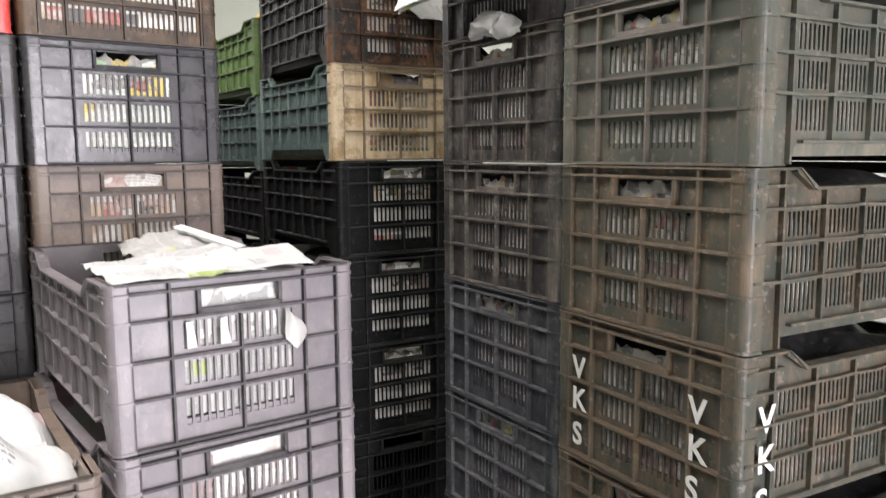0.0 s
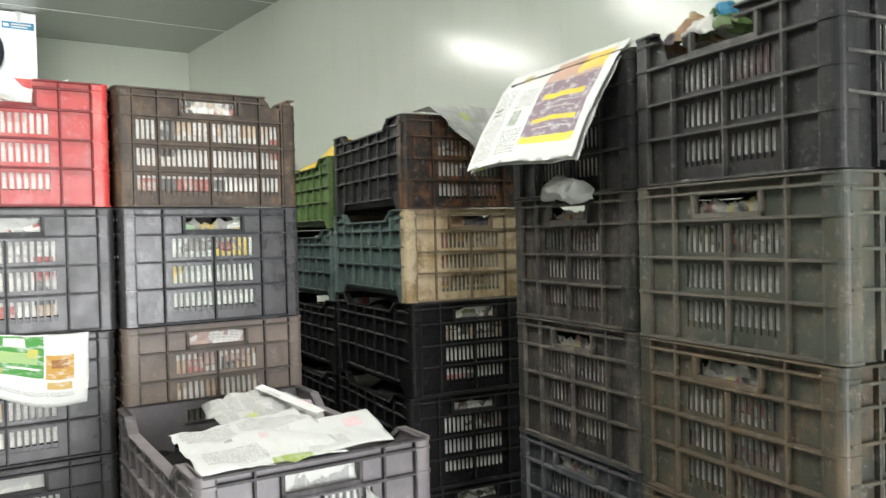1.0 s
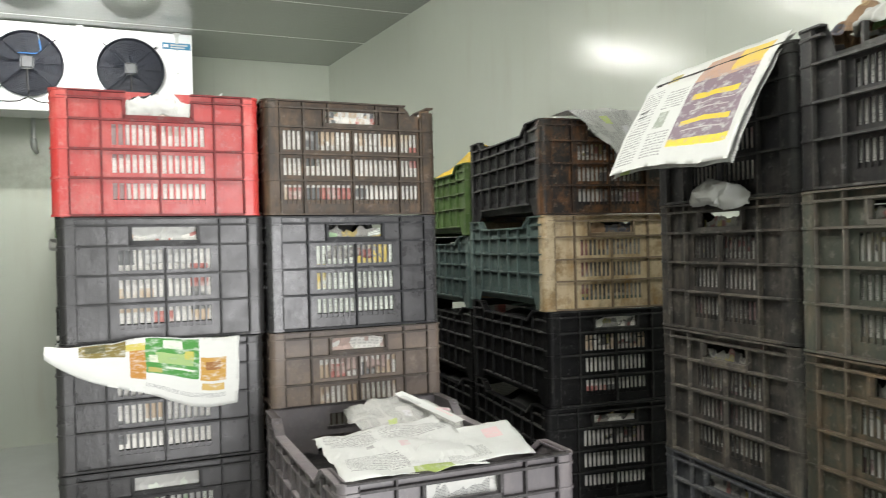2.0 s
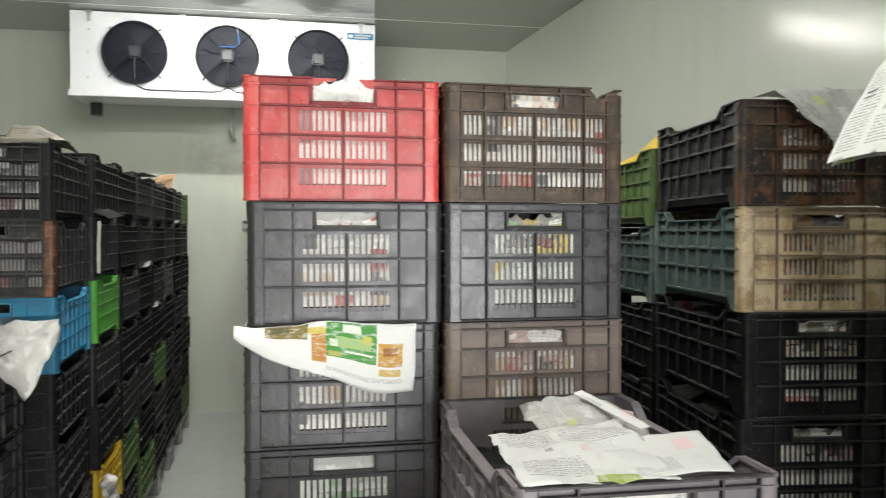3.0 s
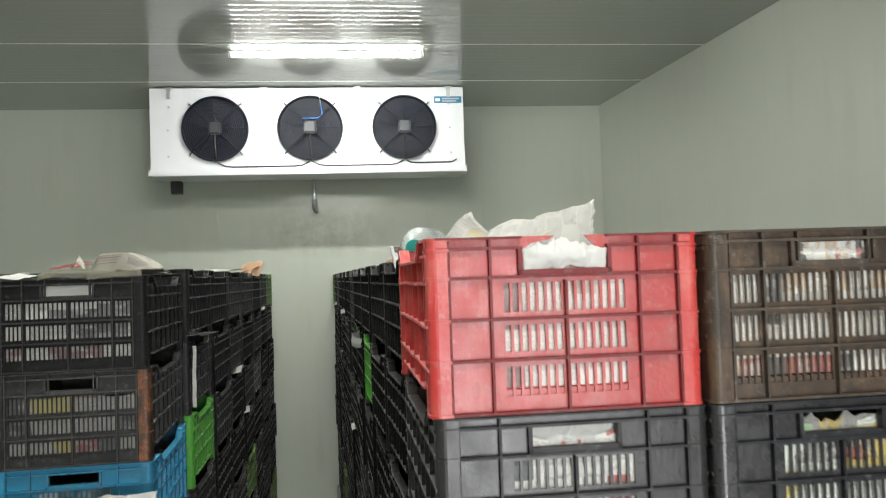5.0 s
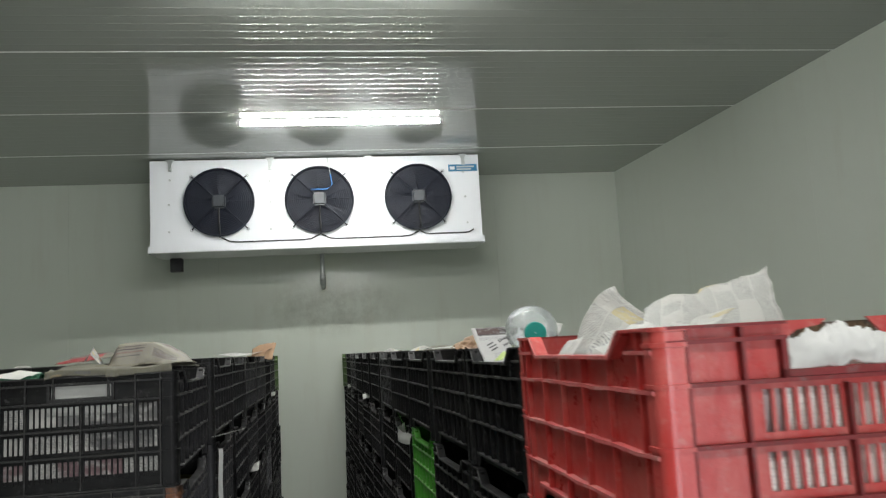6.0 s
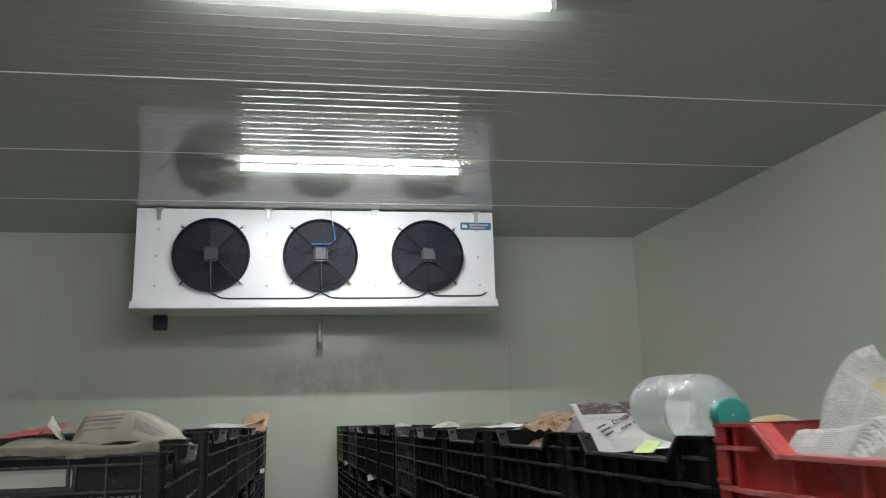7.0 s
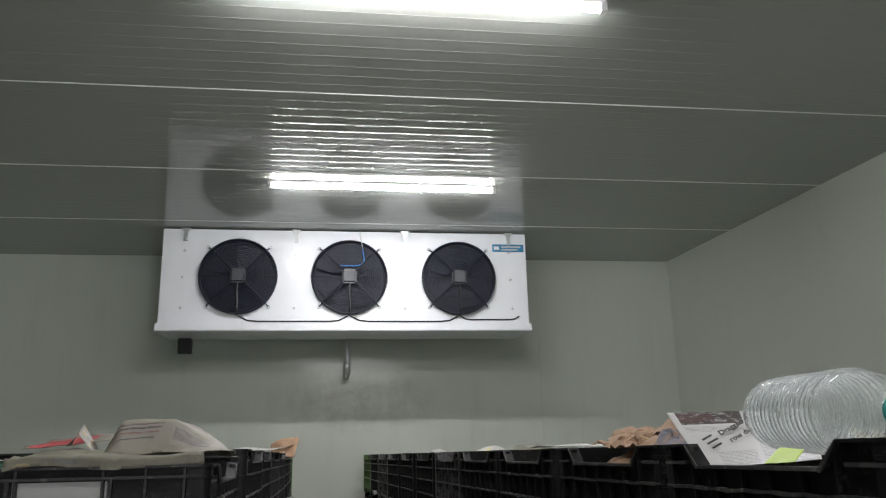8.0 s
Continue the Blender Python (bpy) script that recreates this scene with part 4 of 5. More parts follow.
# ---- paper, bags, bottle ----
def printed(name, paper, rects, lines=()):
    """Paper with blocks of print at fixed places of the sheet: (u0, u1, v0, v1, colour); lines: the same, ruled like small type."""
    m, t, p = nodes_of(name)
    tc = t.nodes.new("ShaderNodeTexCoord")
    sep = t.nodes.new("ShaderNodeSeparateXYZ")
    t.links.new(tc.outputs["UV"], sep.inputs[0])
    wob = calc(t, "MULTIPLY", calc(t, "SUBTRACT", grain(t, tc.outputs["UV"], 40.0, 2.0), 0.5), 0.012)
    u, v = calc(t, "ADD", sep.outputs[0], wob), calc(t, "ADD", sep.outputs[1], wob)
    g = grain(t, tc.outputs["UV"], 14.0, 4.0, 0.7)
    c = mixed(t, g, tuple(k * 0.9 for k in paper), paper)

    def inside(u0, u1, v0, v1):
        a = calc(t, "MULTIPLY", calc(t, "GREATER_THAN", u, u0), calc(t, "LESS_THAN", u, u1))
        return calc(t, "MULTIPLY", a, calc(t, "MULTIPLY", calc(t, "GREATER_THAN", v, v0), calc(t, "LESS_THAN", v, v1)))

    for u0, u1, v0, v1, col in rects:
        f = calc(t, "MULTIPLY", inside(u0, u1, v0, v1), step(t, g, 0.25, 0.5))
        c = mixed(t, f, c, col)
    for u0, u1, v0, v1, pitch in lines:
        rule = calc(t, "LESS_THAN", calc(t, "FRACT", calc(t, "MULTIPLY", v, pitch)), 0.45)
        comb = t.nodes.new("ShaderNodeCombineXYZ")
        t.links.new(calc(t, "MULTIPLY", u, 120.0), comb.inputs[0])
        t.links.new(calc(t, "FLOOR", calc(t, "MULTIPLY", v, pitch)), comb.inputs[1])
        word = calc(t, "GREATER_THAN", grain(t, comb.outputs[0], 0.9, 1.0), 0.45)
        c = mixed(t, calc(t, "MULTIPLY", calc(t, "MULTIPLY", inside(u0, u1, v0, v1), calc(t, "MULTIPLY", rule, word)), 0.7), c, (0.15, 0.15, 0.16))
    t.links.new(c, p.inputs["Base Color"])
    p.inputs["Roughness"].default_value = 0.6
    bumped(t, p, grain(t, tc.outputs["Object"], 40.0, 3.0), 0.25, 0.003)
    return m


def sheet(name, place, material, label, category="newspaper", nx=28, ny=22, crumple=0.006, seed=0, uv=(1.0, 1.0), freq=16.0, group="loose papers"):
    """A thin creased sheet; place(u, v) gives its points."""
    verts, uvs = [], []
    for j in range(ny + 1):
        for i in range(nx + 1):
            u, v = i / nx, j / ny
            q = Vector(place(u, v))
            k = q * freq + Vector((seed * 3.1, seed * 1.7, seed))
            d = Vector((noise.noise(k), noise.noise(k + Vector((9, 0, 0))), abs(noise.noise(k * 0.8 + Vector((0, 7, 0)))) * 1.6 - 0.4))
            k2 = k * 2.7
            d += 0.4 * Vector((noise.noise(k2), noise.noise(k2 + Vector((5, 0, 0))), abs(noise.noise(k2 + Vector((0, 3, 0))))))
            verts.append(tuple(q + crumple * d))
            uvs.append((u * uv[0], v * uv[1]))
    w = nx + 1
    faces = [(j * w + i, j * w + i + 1, (j + 1) * w + i + 1, (j + 1) * w + i) for j in range(ny) for i in range(nx)]
    me = bpy.data.meshes.new(name)
    me.from_pydata(verts, [], faces)
    lay = me.uv_layers.new(name="UVMap")
    for f in me.polygons:
        for li, vi in zip(f.loop_indices, f.vertices):
            lay.data[li].uv = uvs[vi]
    me.materials.append(material)
    if nx > 11:
        me.polygons.foreach_set("use_smooth", [noise.noise((f.center * 30)) > (0.3 if material == M_KRAFT else -0.1) for f in me.polygons])
    ob = new(name, me)
    sol = ob.modifiers.new("thickness", "SOLIDIFY")
    sol.thickness, sol.offset = 0.0006, 0.0
    return tagged(ob, label, category, group)


def quad(a, b, c, d, sag=0.0):
    """Bilinear patch: a-b along u at v = 0, d-c at v = 1."""
    a, b, c, d = map(Vector, (a, b, c, d))

    def place(u, v):
        q = (a * (1 - u) + b * u) * (1 - v) + (d * (1 - u) + c * u) * v
        q.z += sag * 4 * u * (1 - u) * v
        return q
    return place


def heap(name, at, sx, sy, high, material, label, seed, category="newspaper", low=0.0, crumple=0.012):
    """Crumpled paper bulging out of a crate's top."""
    def place(u, v):
        x, y = (u - 0.5) * sx, (v - 0.5) * sy
        r = max(0.0, 1 - (2 * u - 1) ** 2) * max(0.0, 1 - (2 * v - 1) ** 2)
        wob = 0.5 + 0.7 * noise.noise((u * 2.6 + seed * 4.1, v * 2.6, seed))
        return at @ Vector((x + 0.015 * noise.noise((v * 5, seed, 0)), y + 0.015 * noise.noise((u * 5, seed, 4)), low + high * (r ** 0.5) * max(0.15, wob)))
    return sheet(name, place, material, label, category, 30, 30, crumple, seed, (0.8, 0.8), 13.0)


M_TEXT = newsprint("newsprint_text", (0.46, 0.46, 0.43), ((0.4, 0.36, 0.3), (0.45, 0.38, 0.2), (0.3, 0.3, 0.3)), 0.62, 0.97, 80.0, (7.0, 7.0))
# crumpled papers on the tops of the rows
rim = Matrix.Translation((0, 0, 0.185))
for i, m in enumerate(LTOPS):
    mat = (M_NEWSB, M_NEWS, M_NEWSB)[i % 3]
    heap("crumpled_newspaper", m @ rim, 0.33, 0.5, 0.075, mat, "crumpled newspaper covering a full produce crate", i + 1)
for i, m in enumerate(RTOPS):
    if i > 1:
        heap("crumpled_newspaper", m @ rim, 0.33, 0.5, 0.085 if i < 11 else 0.09, (M_NEWS, M_NEWSW, M_NEWS, M_NEWSB)[i % 4], "crumpled newspaper covering a full produce crate", i + 31)
heap("plastic_bag", SA2[-1] @ rim, 0.35, 0.55, 0.19, CRATE["yellow"], "yellow plastic bag filling a green crate", 77, "bag")
heap("crumpled_newspaper", SA[-1] @ rim, 0.34, 0.52, 0.07, M_NEWS, "crumpled newspaper in a rust-stained crate", 78)
heap("crumpled_newspaper", SB[-1] @ rim, 0.34, 0.52, 0.06, M_NEWS, "crumpled newspaper in a black crate", 79)
heap("crumpled_newspaper", BRN[-1] @ rim, 0.34, 0.52, 0.055, M_NEWS, "crumpled newspaper in a brown crate", 80)
heap("crumpled_newspaper", RED[-1] @ Matrix.Translation((0.02, 0.05, 0.175)), 0.33, 0.44, 0.08, M_TEXT, "crumpled white newspaper heaped in the red crate", 81, crumple=0.022)

# the red crate's upright sheets and the paper in its torn hand hole
PICTURE = printed("picture_page", (0.46, 0.46, 0.43), ((0.34, 0.60, 0.05, 0.62, (0.24, 0.09, 0.02)), (0.34, 0.46, 0.2, 0.5, (0.09, 0.045, 0.02)), (0.5, 0.57, 0.3, 0.5, (0.30, 0.17, 0.05)), (0.58, 0.68, 0.05, 0.35, (0.12, 0.09, 0.03)), (0.22, 0.3, 0.5, 0.8, (0.3, 0.31, 0.3)), (0.9, 1.0, 0.1, 0.6, (0.5, 0.42, 0.03))), ((0.66, 0.9, 0.1, 0.95, 22.0), (0.02, 0.2, 0.1, 0.9, 22.0)))


def curl(u, v):
    """A page that stands up and rolls over at its top corner."""
    q = Vector((0.185, 2.265, 1.825)).lerp(Vector((0.335, 2.13, 1.845)), u)
    tip = max(0.0, v - 0.75) * 4
    return q + Vector((0.055 * v ** 1.5, 0.012 * v, (0.108 - 0.068 * min(1.0, 2.4 * u) ** 0.7) * v)) + Vector((0.012, -0.016, -0.006)) * tip * tip * (1 - u)


sheet("newspaper_sheet", curl, M_TEXT, "creased newspaper page curling up in the red crate", crumple=0.006, seed=3, uv=(0.8, 0.75))
sheet("newspaper_sheet", quad((0.25, 2.14, 1.84), (0.47, 2.15, 1.84), (0.492, 2.24, 1.945), (0.28, 2.22, 1.89)), M_TEXT, "creased newspaper page standing up in the red crate", crumple=0.01, seed=4, uv=(0.8, 0.8))
sheet("newspaper_sheet", quad((0.165, 2.24, 1.80), (0.16, 1.93, 1.80), (0.235, 1.95, 1.862), (0.24, 2.28, 1.862)), PICTURE, "crumpled page with an orange picture in the red crate", crumple=0.016, seed=41, nx=16, ny=10, freq=20.0)
sheet("newspaper_sheet", quad((0.138, 2.285, 1.795), (0.136, 2.19, 1.80), (0.175, 2.18, 1.855), (0.18, 2.29, 1.85)), M_TEXT, "printed newspaper page over the red crate's side", crumple=0.005, seed=42, uv=(0.45, 0.4), nx=14, ny=12)
def hand_paper(m, material, label, fill=1.0, seed=0, lean=0.0, x0=-0.066, x1=0.066):
    """Paper inside a crate, pressed against its hand hole, with a torn upper edge."""
    def place(u, v):
        top = 0.194 + 0.036 * fill + lean * (u - 0.5) + 0.012 * noise.noise((u * 7 + seed, seed * 3.3, 0)) + 0.005 * noise.noise((u * 23, seed, 1))
        return m @ Vector((x0 + (x1 - x0) * u, -CL / 2 + 0.0165, 0.15 + (top - 0.15) * v))
    return sheet("crumpled_newspaper", place, material, label, crumple=0.006, seed=seed, nx=26, ny=14, freq=40.0, uv=(0.4, 0.25))


def torn(u, v):
    """Crumpled paper that fills the torn hole and droops over its edge."""
    top = 0.238 - 0.016 * abs(u - 0.45) * 2 + 0.006 * noise.noise((u * 9, 2.0, 0)) + 0.004 * noise.noise((u * 25, 5.0, 0))
    low = 0.195 + 0.005 * noise.noise((u * 8, 8.0, 0))
    return RED[-1] @ Vector((-0.058 + 0.117 * u, -CL / 2 + 0.004 - 0.010 * math.sin(math.pi * v) * math.sin(math.pi * u), low + (top - low) * v))


sheet("paper_scrap", torn, M_PALE, "torn white paper pushed through a hand hole", crumple=0.0035, seed=5, nx=40, ny=16, freq=40.0, uv=(0.3, 0.15))
HAND = "crumpled newspaper showing in a crate's hand hole"
hand_paper(RED[5], M_PALE, HAND, 0.95, 1.3)
hand_paper(RED[4], M_PALE, HAND, 0.8, 2.7)
hand_paper(RED[3], M_PALE, HAND, 0.9, 3.9)
hand_paper(BRN[6], M_LINER, HAND, 0.95, 4.4)
hand_paper(BRN[5], M_NEWS, HAND, 0.5, 5.2, 0.006)
hand_paper(BRN[4], M_PINKISH, HAND, 0.75, 6.8, 0.005)
hand_paper(FRONT[4], M_PALE, HAND, 0.9, 7.7)
hand_paper(FRONT[3], M_PALE, HAND, 0.75, 8.6, 0.012)
hand_paper(SA[3], M_PALE, HAND, 0.35, 9.5, 0.01)
hand_paper(SA[5], M_KRAFT, "brown paper showing in a crate's hand hole", 0.7, 10.4)
# added dark sheets: they stand in for the shade inside these hand holes
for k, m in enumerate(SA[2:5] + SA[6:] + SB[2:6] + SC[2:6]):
    hand_paper(m, M_LINERK, "dark sheet standing in for shade in a crate's hand hole", 0.55 + 0.3 * noise.noise((k * 1.7, 0.3, 0)), 11.0 + 1.3 * k)
# added black fill, standing in for the shade inside the stacked crates
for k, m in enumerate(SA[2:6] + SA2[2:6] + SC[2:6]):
    heap("dark_bag", m @ Matrix.Translation((0, 0, 0.165)), 0.345, 0.525, 0.12, CRATE["black"], "black fill added to darken the gaps of a stacked crate", 120 + k, "bag", crumple=0.006)
heap("plastic_packet", pose(0.635, 2.08, 1.835, 0, 8, 0), 0.11, 0.09, 0.05, M_BAG, "white plastic packet on the brown crate", 82, "packet", crumple=0.004)

# the coloured advertising sheet hanging from the front stack
FLYER = printed("flyer_print", (0.78, 0.785, 0.76), ((0.50, 0.78, 0.02, 0.60, (0.05, 0.27, 0.04)), (0.55, 0.75, 0.25, 0.42, (0.35, 0.5, 0.2)), (0.59, 0.69, 0.05, 0.18, (0.75, 0.8, 0.7)), (0.42, 0.50, 0.22, 0.75, (0.5, 0.22, 0.03)),
                ((0.79), 0.93, 0.28, 0.62, (0.55, 0.3, 0.05)), (0.17, 0.40, 0.02, 0.32, (0.2, 0.15, 0.03)), (0.40, 0.50, 0.10, 0.22, (0.6, 0.5, 0.1)), (0.80, 0.92, 0.66, 0.76, (0.6, 0.4, 0.12)), (0.60, 0.76, 0.47, 0.5, (0.8, 0.82, 0.75)), (0.52, 0.56, 0.3, 0.42, (0.7, 0.72, 0.6)), (0.70, 0.75, 0.2, 0.33, (0.55, 0.5, 0.1)), (0.51, 0.58, 0.5, 0.58, (0.45, 0.4, 0.1)), (0.82, 0.9, 0.34, 0.46, (0.3, 0.12, 0.03)), (0.2, 0.3, 0.05, 0.2, (0.1, 0.09, 0.03))),
                ((0.5, 0.93, 0.8, 0.86, 60.0),))
sheet("advert_sheet", lambda u, v: (0.100 + 0.352 * u - 0.008 * u * v, 1.797 - 0.010 - 0.014 * math.sin(2.2 * v) - 0.006 * math.sin(7 * u), 1.376 - v * (0.022 + 0.112 * min(1.0, u * 1.35) ** 0.8) - 0.004 * math.sin(9 * u)),
      FLYER, "white coloured advertising sheet hanging over a crate", crumple=0.003, seed=6, nx=36, ny=16)

# the folded newspaper over the stack by the side wall
ADPAGE = printed("advert_page", (0.68, 0.69, 0.67), ((0.47, 0.93, 0.03, 0.82, (0.20, 0.14, 0.18)), (0.47, 0.93, 0.03, 0.2, (0.48, 0.3, 0.22)), (0.72, 0.93, 0.03, 0.17, (0.7, 0.5, 0.1)), (0.52, 0.86, 0.33, 0.385, (0.75, 0.55, 0.03)), (0.52, 0.88, 0.585, 0.63, (0.75, 0.55, 0.03)),
                 (0.47, 0.93, 0.76, 0.83, (0.8, 0.62, 0.04)), (0.27, 0.36, 0.43, 0.60, (0.3, 0.33, 0.28)), (0.05, 0.13, 0.36, 0.38, (0.05, 0.05, 0.05)), (0.05, 0.13, 0.41, 0.43, (0.05, 0.05, 0.05)), (0.55, 0.86, 0.43, 0.44, (0.5, 0.45, 0.45)), (0.55, 0.84, 0.49, 0.5, (0.5, 0.45, 0.45)), (0.55, 0.86, 0.68, 0.69, (0.5, 0.45, 0.45)), (0.17, 0.27, 0.05, 0.1, (0.4, 0.33, 0.1))),
                 ((0.03, 0.2, 0.15, 0.93, 34.0), (0.25, 0.44, 0.2, 0.4, 34.0), (0.25, 0.44, 0.64, 0.9, 34.0)))
far, near = Vector((1.252, 1.475, 1.868)), Vector((1.206, 1.10, 1.868))


def page(u, v):
    q = far * (1 - u) + near * u
    out = Vector((-0.105, 0.015, -0.19))
    over = Vector((0.02, 0.0, 0.012)) * max(0.0, 0.12 - v) / 0.12
    return q + out * v + over + Vector((-0.006, 0, 0.0)) * math.sin(math.pi * v) + Vector((0, 0, 0.006)) * math.sin(5 * u) * v


sheet("newspaper_page", page, ADPAGE, "folded newspaper with a purple and yellow advert", crumple=0.003, seed=8, nx=32, ny=24)
sheet("newspaper_page", lambda u, v: page(u, v) + Vector((0.008, 0.0, -0.006)), M_NEWSW, "inner leaf of a folded newspaper", crumple=0.004, seed=9, nx=32, ny=24)
# white bag squeezed out over the hand hole below it
def bulge(u, v):
    y = 1.345 - 0.165 * u
    return Vector((1.198 + 0.11 * (y - 1.079) - 0.045 * math.sin(math.pi * u) * math.sin(math.pi * (0.1 + 0.8 * v)), y, 1.60 + 0.055 * v * math.sin(math.pi * (0.15 + 0.7 * u))))


sheet("plastic_bag", bulge, M_BAG, "white plastic bag bulging over a crate rim", "bag", crumple=0.011, seed=83, freq=26.0)
# paper over the rust-stained crate
over_end = quad((1.277, 1.838, 1.876), (1.538, 1.822, 1.884), (1.535, 1.793, 1.735), (1.437, 1.797, 1.728))
sheet("newspaper_sheet", lambda u, v: over_end(u, max(0.0, (v - 0.2) / 0.8)) + Vector((0, 0.09, -0.004)) * max(0.0, 0.2 - v) * 5 + Vector((0, -0.014, 0)) * math.sin(math.pi * u) * v,
      M_NEWSW, "newspaper corner draped over a crate end", crumple=0.006, seed=10, nx=26, ny=20)
# bags of produce in the dark crate beside it
for k, (x, y, z, mat, lab, sx) in enumerate(((-0.125, -0.21, 0.222, M_KRAFT, "brown paper packet in a black crate", 0.08), (-0.085, -0.215, 0.225, M_BAG, "white plastic packet in a black crate", 0.09), (-0.05, -0.22, 0.225, CRATE["olive"], "green leafy packet in a black crate", 0.075), (-0.03, -0.19, 0.245, CRATE["blue"], "blue plastic packet in a black crate", 0.07),
                                                 (-0.10, -0.10, 0.22, M_NEWSW, "crumpled paper packet in a black crate", 0.16))):
    heap("produce_packet", SC[-1] @ Matrix.Translation((x, y, z)), sx, sx, 0.06, mat, lab, 90 + k, "packet", crumple=0.022)
heap("crumpled_newspaper", SC[-1] @ Matrix.Translation((0.0, 0.02, 0.17)), 0.34, 0.50, 0.05, M_NEWS, "crumpled newspaper in a black crate", 99)

# the full crate of the low front pile
FT = FRONT[-1]
# the bag's black also paints the shade at the bottom of the crate
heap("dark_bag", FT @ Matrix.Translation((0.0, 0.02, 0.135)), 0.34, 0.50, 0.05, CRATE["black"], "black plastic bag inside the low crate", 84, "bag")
sheet("newspaper_sheet", lambda u, v: FT @ Vector((-0.165 + 0.33 * u, -CL / 2 + 0.0165, 0.034 + 0.19 * v)), M_NEWSW, "newspaper lining behind the crate's slots", crumple=0.002, seed=51)
WHITE1 = printed("sheet_print_one", (0.64, 0.65, 0.635), ((0.5, 0.75, 0.0, 0.10, (0.30, 0.38, 0.10)), (0.3, 0.36, 0.5, 0.56, (0.3, 0.3, 0.3)), (0.55, 0.62, 0.45, 0.52, (0.62, 0.48, 0.5))), ((0.06, 0.45, 0.62, 0.95, 40.0), (0.5, 0.95, 0.6, 0.9, 46.0), (0.1, 0.5, 0.1, 0.4, 46.0)))
WHITE2 = printed("sheet_print_two", (0.66, 0.67, 0.655), ((0.62, 0.82, 0.6, 0.85, (0.72, 0.52, 0.54)),), ((0.05, 0.5, 0.1, 0.4, 50.0),))
sheet("newspaper_sheet", lambda u, v: FT @ Vector((-0.185 + 0.225 * u + 0.03 * v, -0.276 + 0.30 * v - 0.012 * u, CH - 0.004 + 0.004 * u + 0.012 * math.sin(2.2 * v) - 0.02 * (1 - u) * v)), WHITE1, "white newspaper sheet spread over a full crate", crumple=0.009, seed=11)
sheet("newspaper_sheet", lambda u, v: FT @ Vector((-0.02 + 0.155 * u + 0.03 * v, -0.277 + 0.17 * v + 0.008 * u, CH + 0.001 + 0.006 * v + 0.008 * u * v)), WHITE2, "white newspaper sheet lying on the crate rim", crumple=0.005, seed=12, freq=10.0)
sheet("newspaper_sheet", lambda u, v: FT @ Vector((-0.06 + 0.20 * u, 0.0 + 0.17 * v - 0.05 * u, CH - 0.03 + 0.058 * math.sin(math.pi * (0.15 + 0.7 * u)) * (0.35 + 0.65 * v))), M_NEWSW, "crumpled newspaper peak in the low crate", crumple=0.014, seed=13)
sheet("label_strip", lambda u, v: FT @ Vector((0.035 + 0.018 * u + 0.06 * v, 0.13 - 0.17 * v, CH + 0.035 - 0.03 * v + 0.004 * u)), WHITE2, "white packet edge standing in the crate", crumple=0.002, seed=14, nx=6, ny=16)
sheet("paper_scrap", lambda u, v: FT @ Vector((0.070 + (0.007 + 0.028 * math.sin(2.3 * v)) * u, -CL / 2 - 0.001 - 0.006 * math.sin(3 * u), 0.182 - 0.05 * v - 0.008 * u - 0.012 * v * (1 - abs(2 * u - 1)))), M_BAG, "white scrap poking out of the slots", crumple=0.003, seed=15, nx=10, ny=10)
for dx in (-0.083, -0.033):
    sheet("paper_scrap", lambda u, v, dx=dx: FT @ Vector((dx + 0.016 * u * (1 - 0.4 * v), -CL / 2 + 0.003, 0.138 + 0.04 * v)), M_BAG, "white scrap poking out of the slots", crumple=0.002, seed=16 + dx, nx=6, ny=8)
heap("crumpled_newspaper", LOW[-1] @ Matrix.Translation((0.08, -0.03, 0.18)), 0.22, 0.42, 0.14, WHITE2, "white paper filling the lowest front crate", 85)

# the low pile by the aisle: white sheet, scrap and green produce
def along(pts, u):
    """Point at u of a line of (u, place) stations."""
    for (u0, a), (u1, b) in zip(pts, pts[1:]):
        if u <= u1:
            return Vector(a).lerp(Vector(b), (u - u0) / (u1 - u0))
    return Vector(pts[-1][1])


HIGH = [(0.0, (-0.72, 2.50, 1.226)), (0.35, (-0.716, 2.80, 1.274)), (1.0, (-0.476, 2.80, 1.298))]
DEEP = [(0.0, (-0.72, 2.49, 1.224)), (0.38, (-0.560, 2.43, 1.230)), (0.75, (-0.517, 2.60, 1.083)), (1.0, (-0.472, 2.78, 1.229))]
sheet("plastic_sheet", lambda u, v: along(HIGH, u).lerp(along(DEEP, u), v), M_BAG, "grey-white woven plastic sheet draped over crates", "plastic sheet", crumple=0.013, seed=17, nx=40, ny=24)
sheet("paper_scrap", lambda u, v: Vector((-0.69 + 0.045 * u, 2.44, 1.115 + 0.04 * v - 0.008 * math.sin(3 * u))), M_BAG, "white scrap in a crate slot", crumple=0.003, seed=18, nx=8, ny=8)
heap("green_produce", MS[-1] @ Matrix.Translation((0.0, 0.15, 0.19)), 0.3, 0.22, 0.09, M_LEAF, "yellow-green vegetables in a black crate", 86, "vegetables", crumple=0.012)
heap("white_bag", pose(-0.515, 3.60, 0.52, 0, 70, 0), 0.12, 0.16, 0.06, M_BAG, "white bag hanging out of the yellow crate", 87, "bag")
sheet("paper_strip", lambda u, v: Vector((-0.515 + 0.012 * u, 3.44 + 0.02 * v, 1.40 + 0.2 * v)), M_BAG, "pale plastic strip hanging beside the green crate", "strip", crumple=0.002, seed=20, nx=4, ny=12)
sheet("paper_scrap", lambda u, v: Vector((-0.53 + 0.055 * v, 3.45 + 0.3 * u, 1.635 - 0.02 * u + 0.012 * v)), M_BAG, "white paper edge between crates", crumple=0.004, seed=21, nx=10, ny=5)

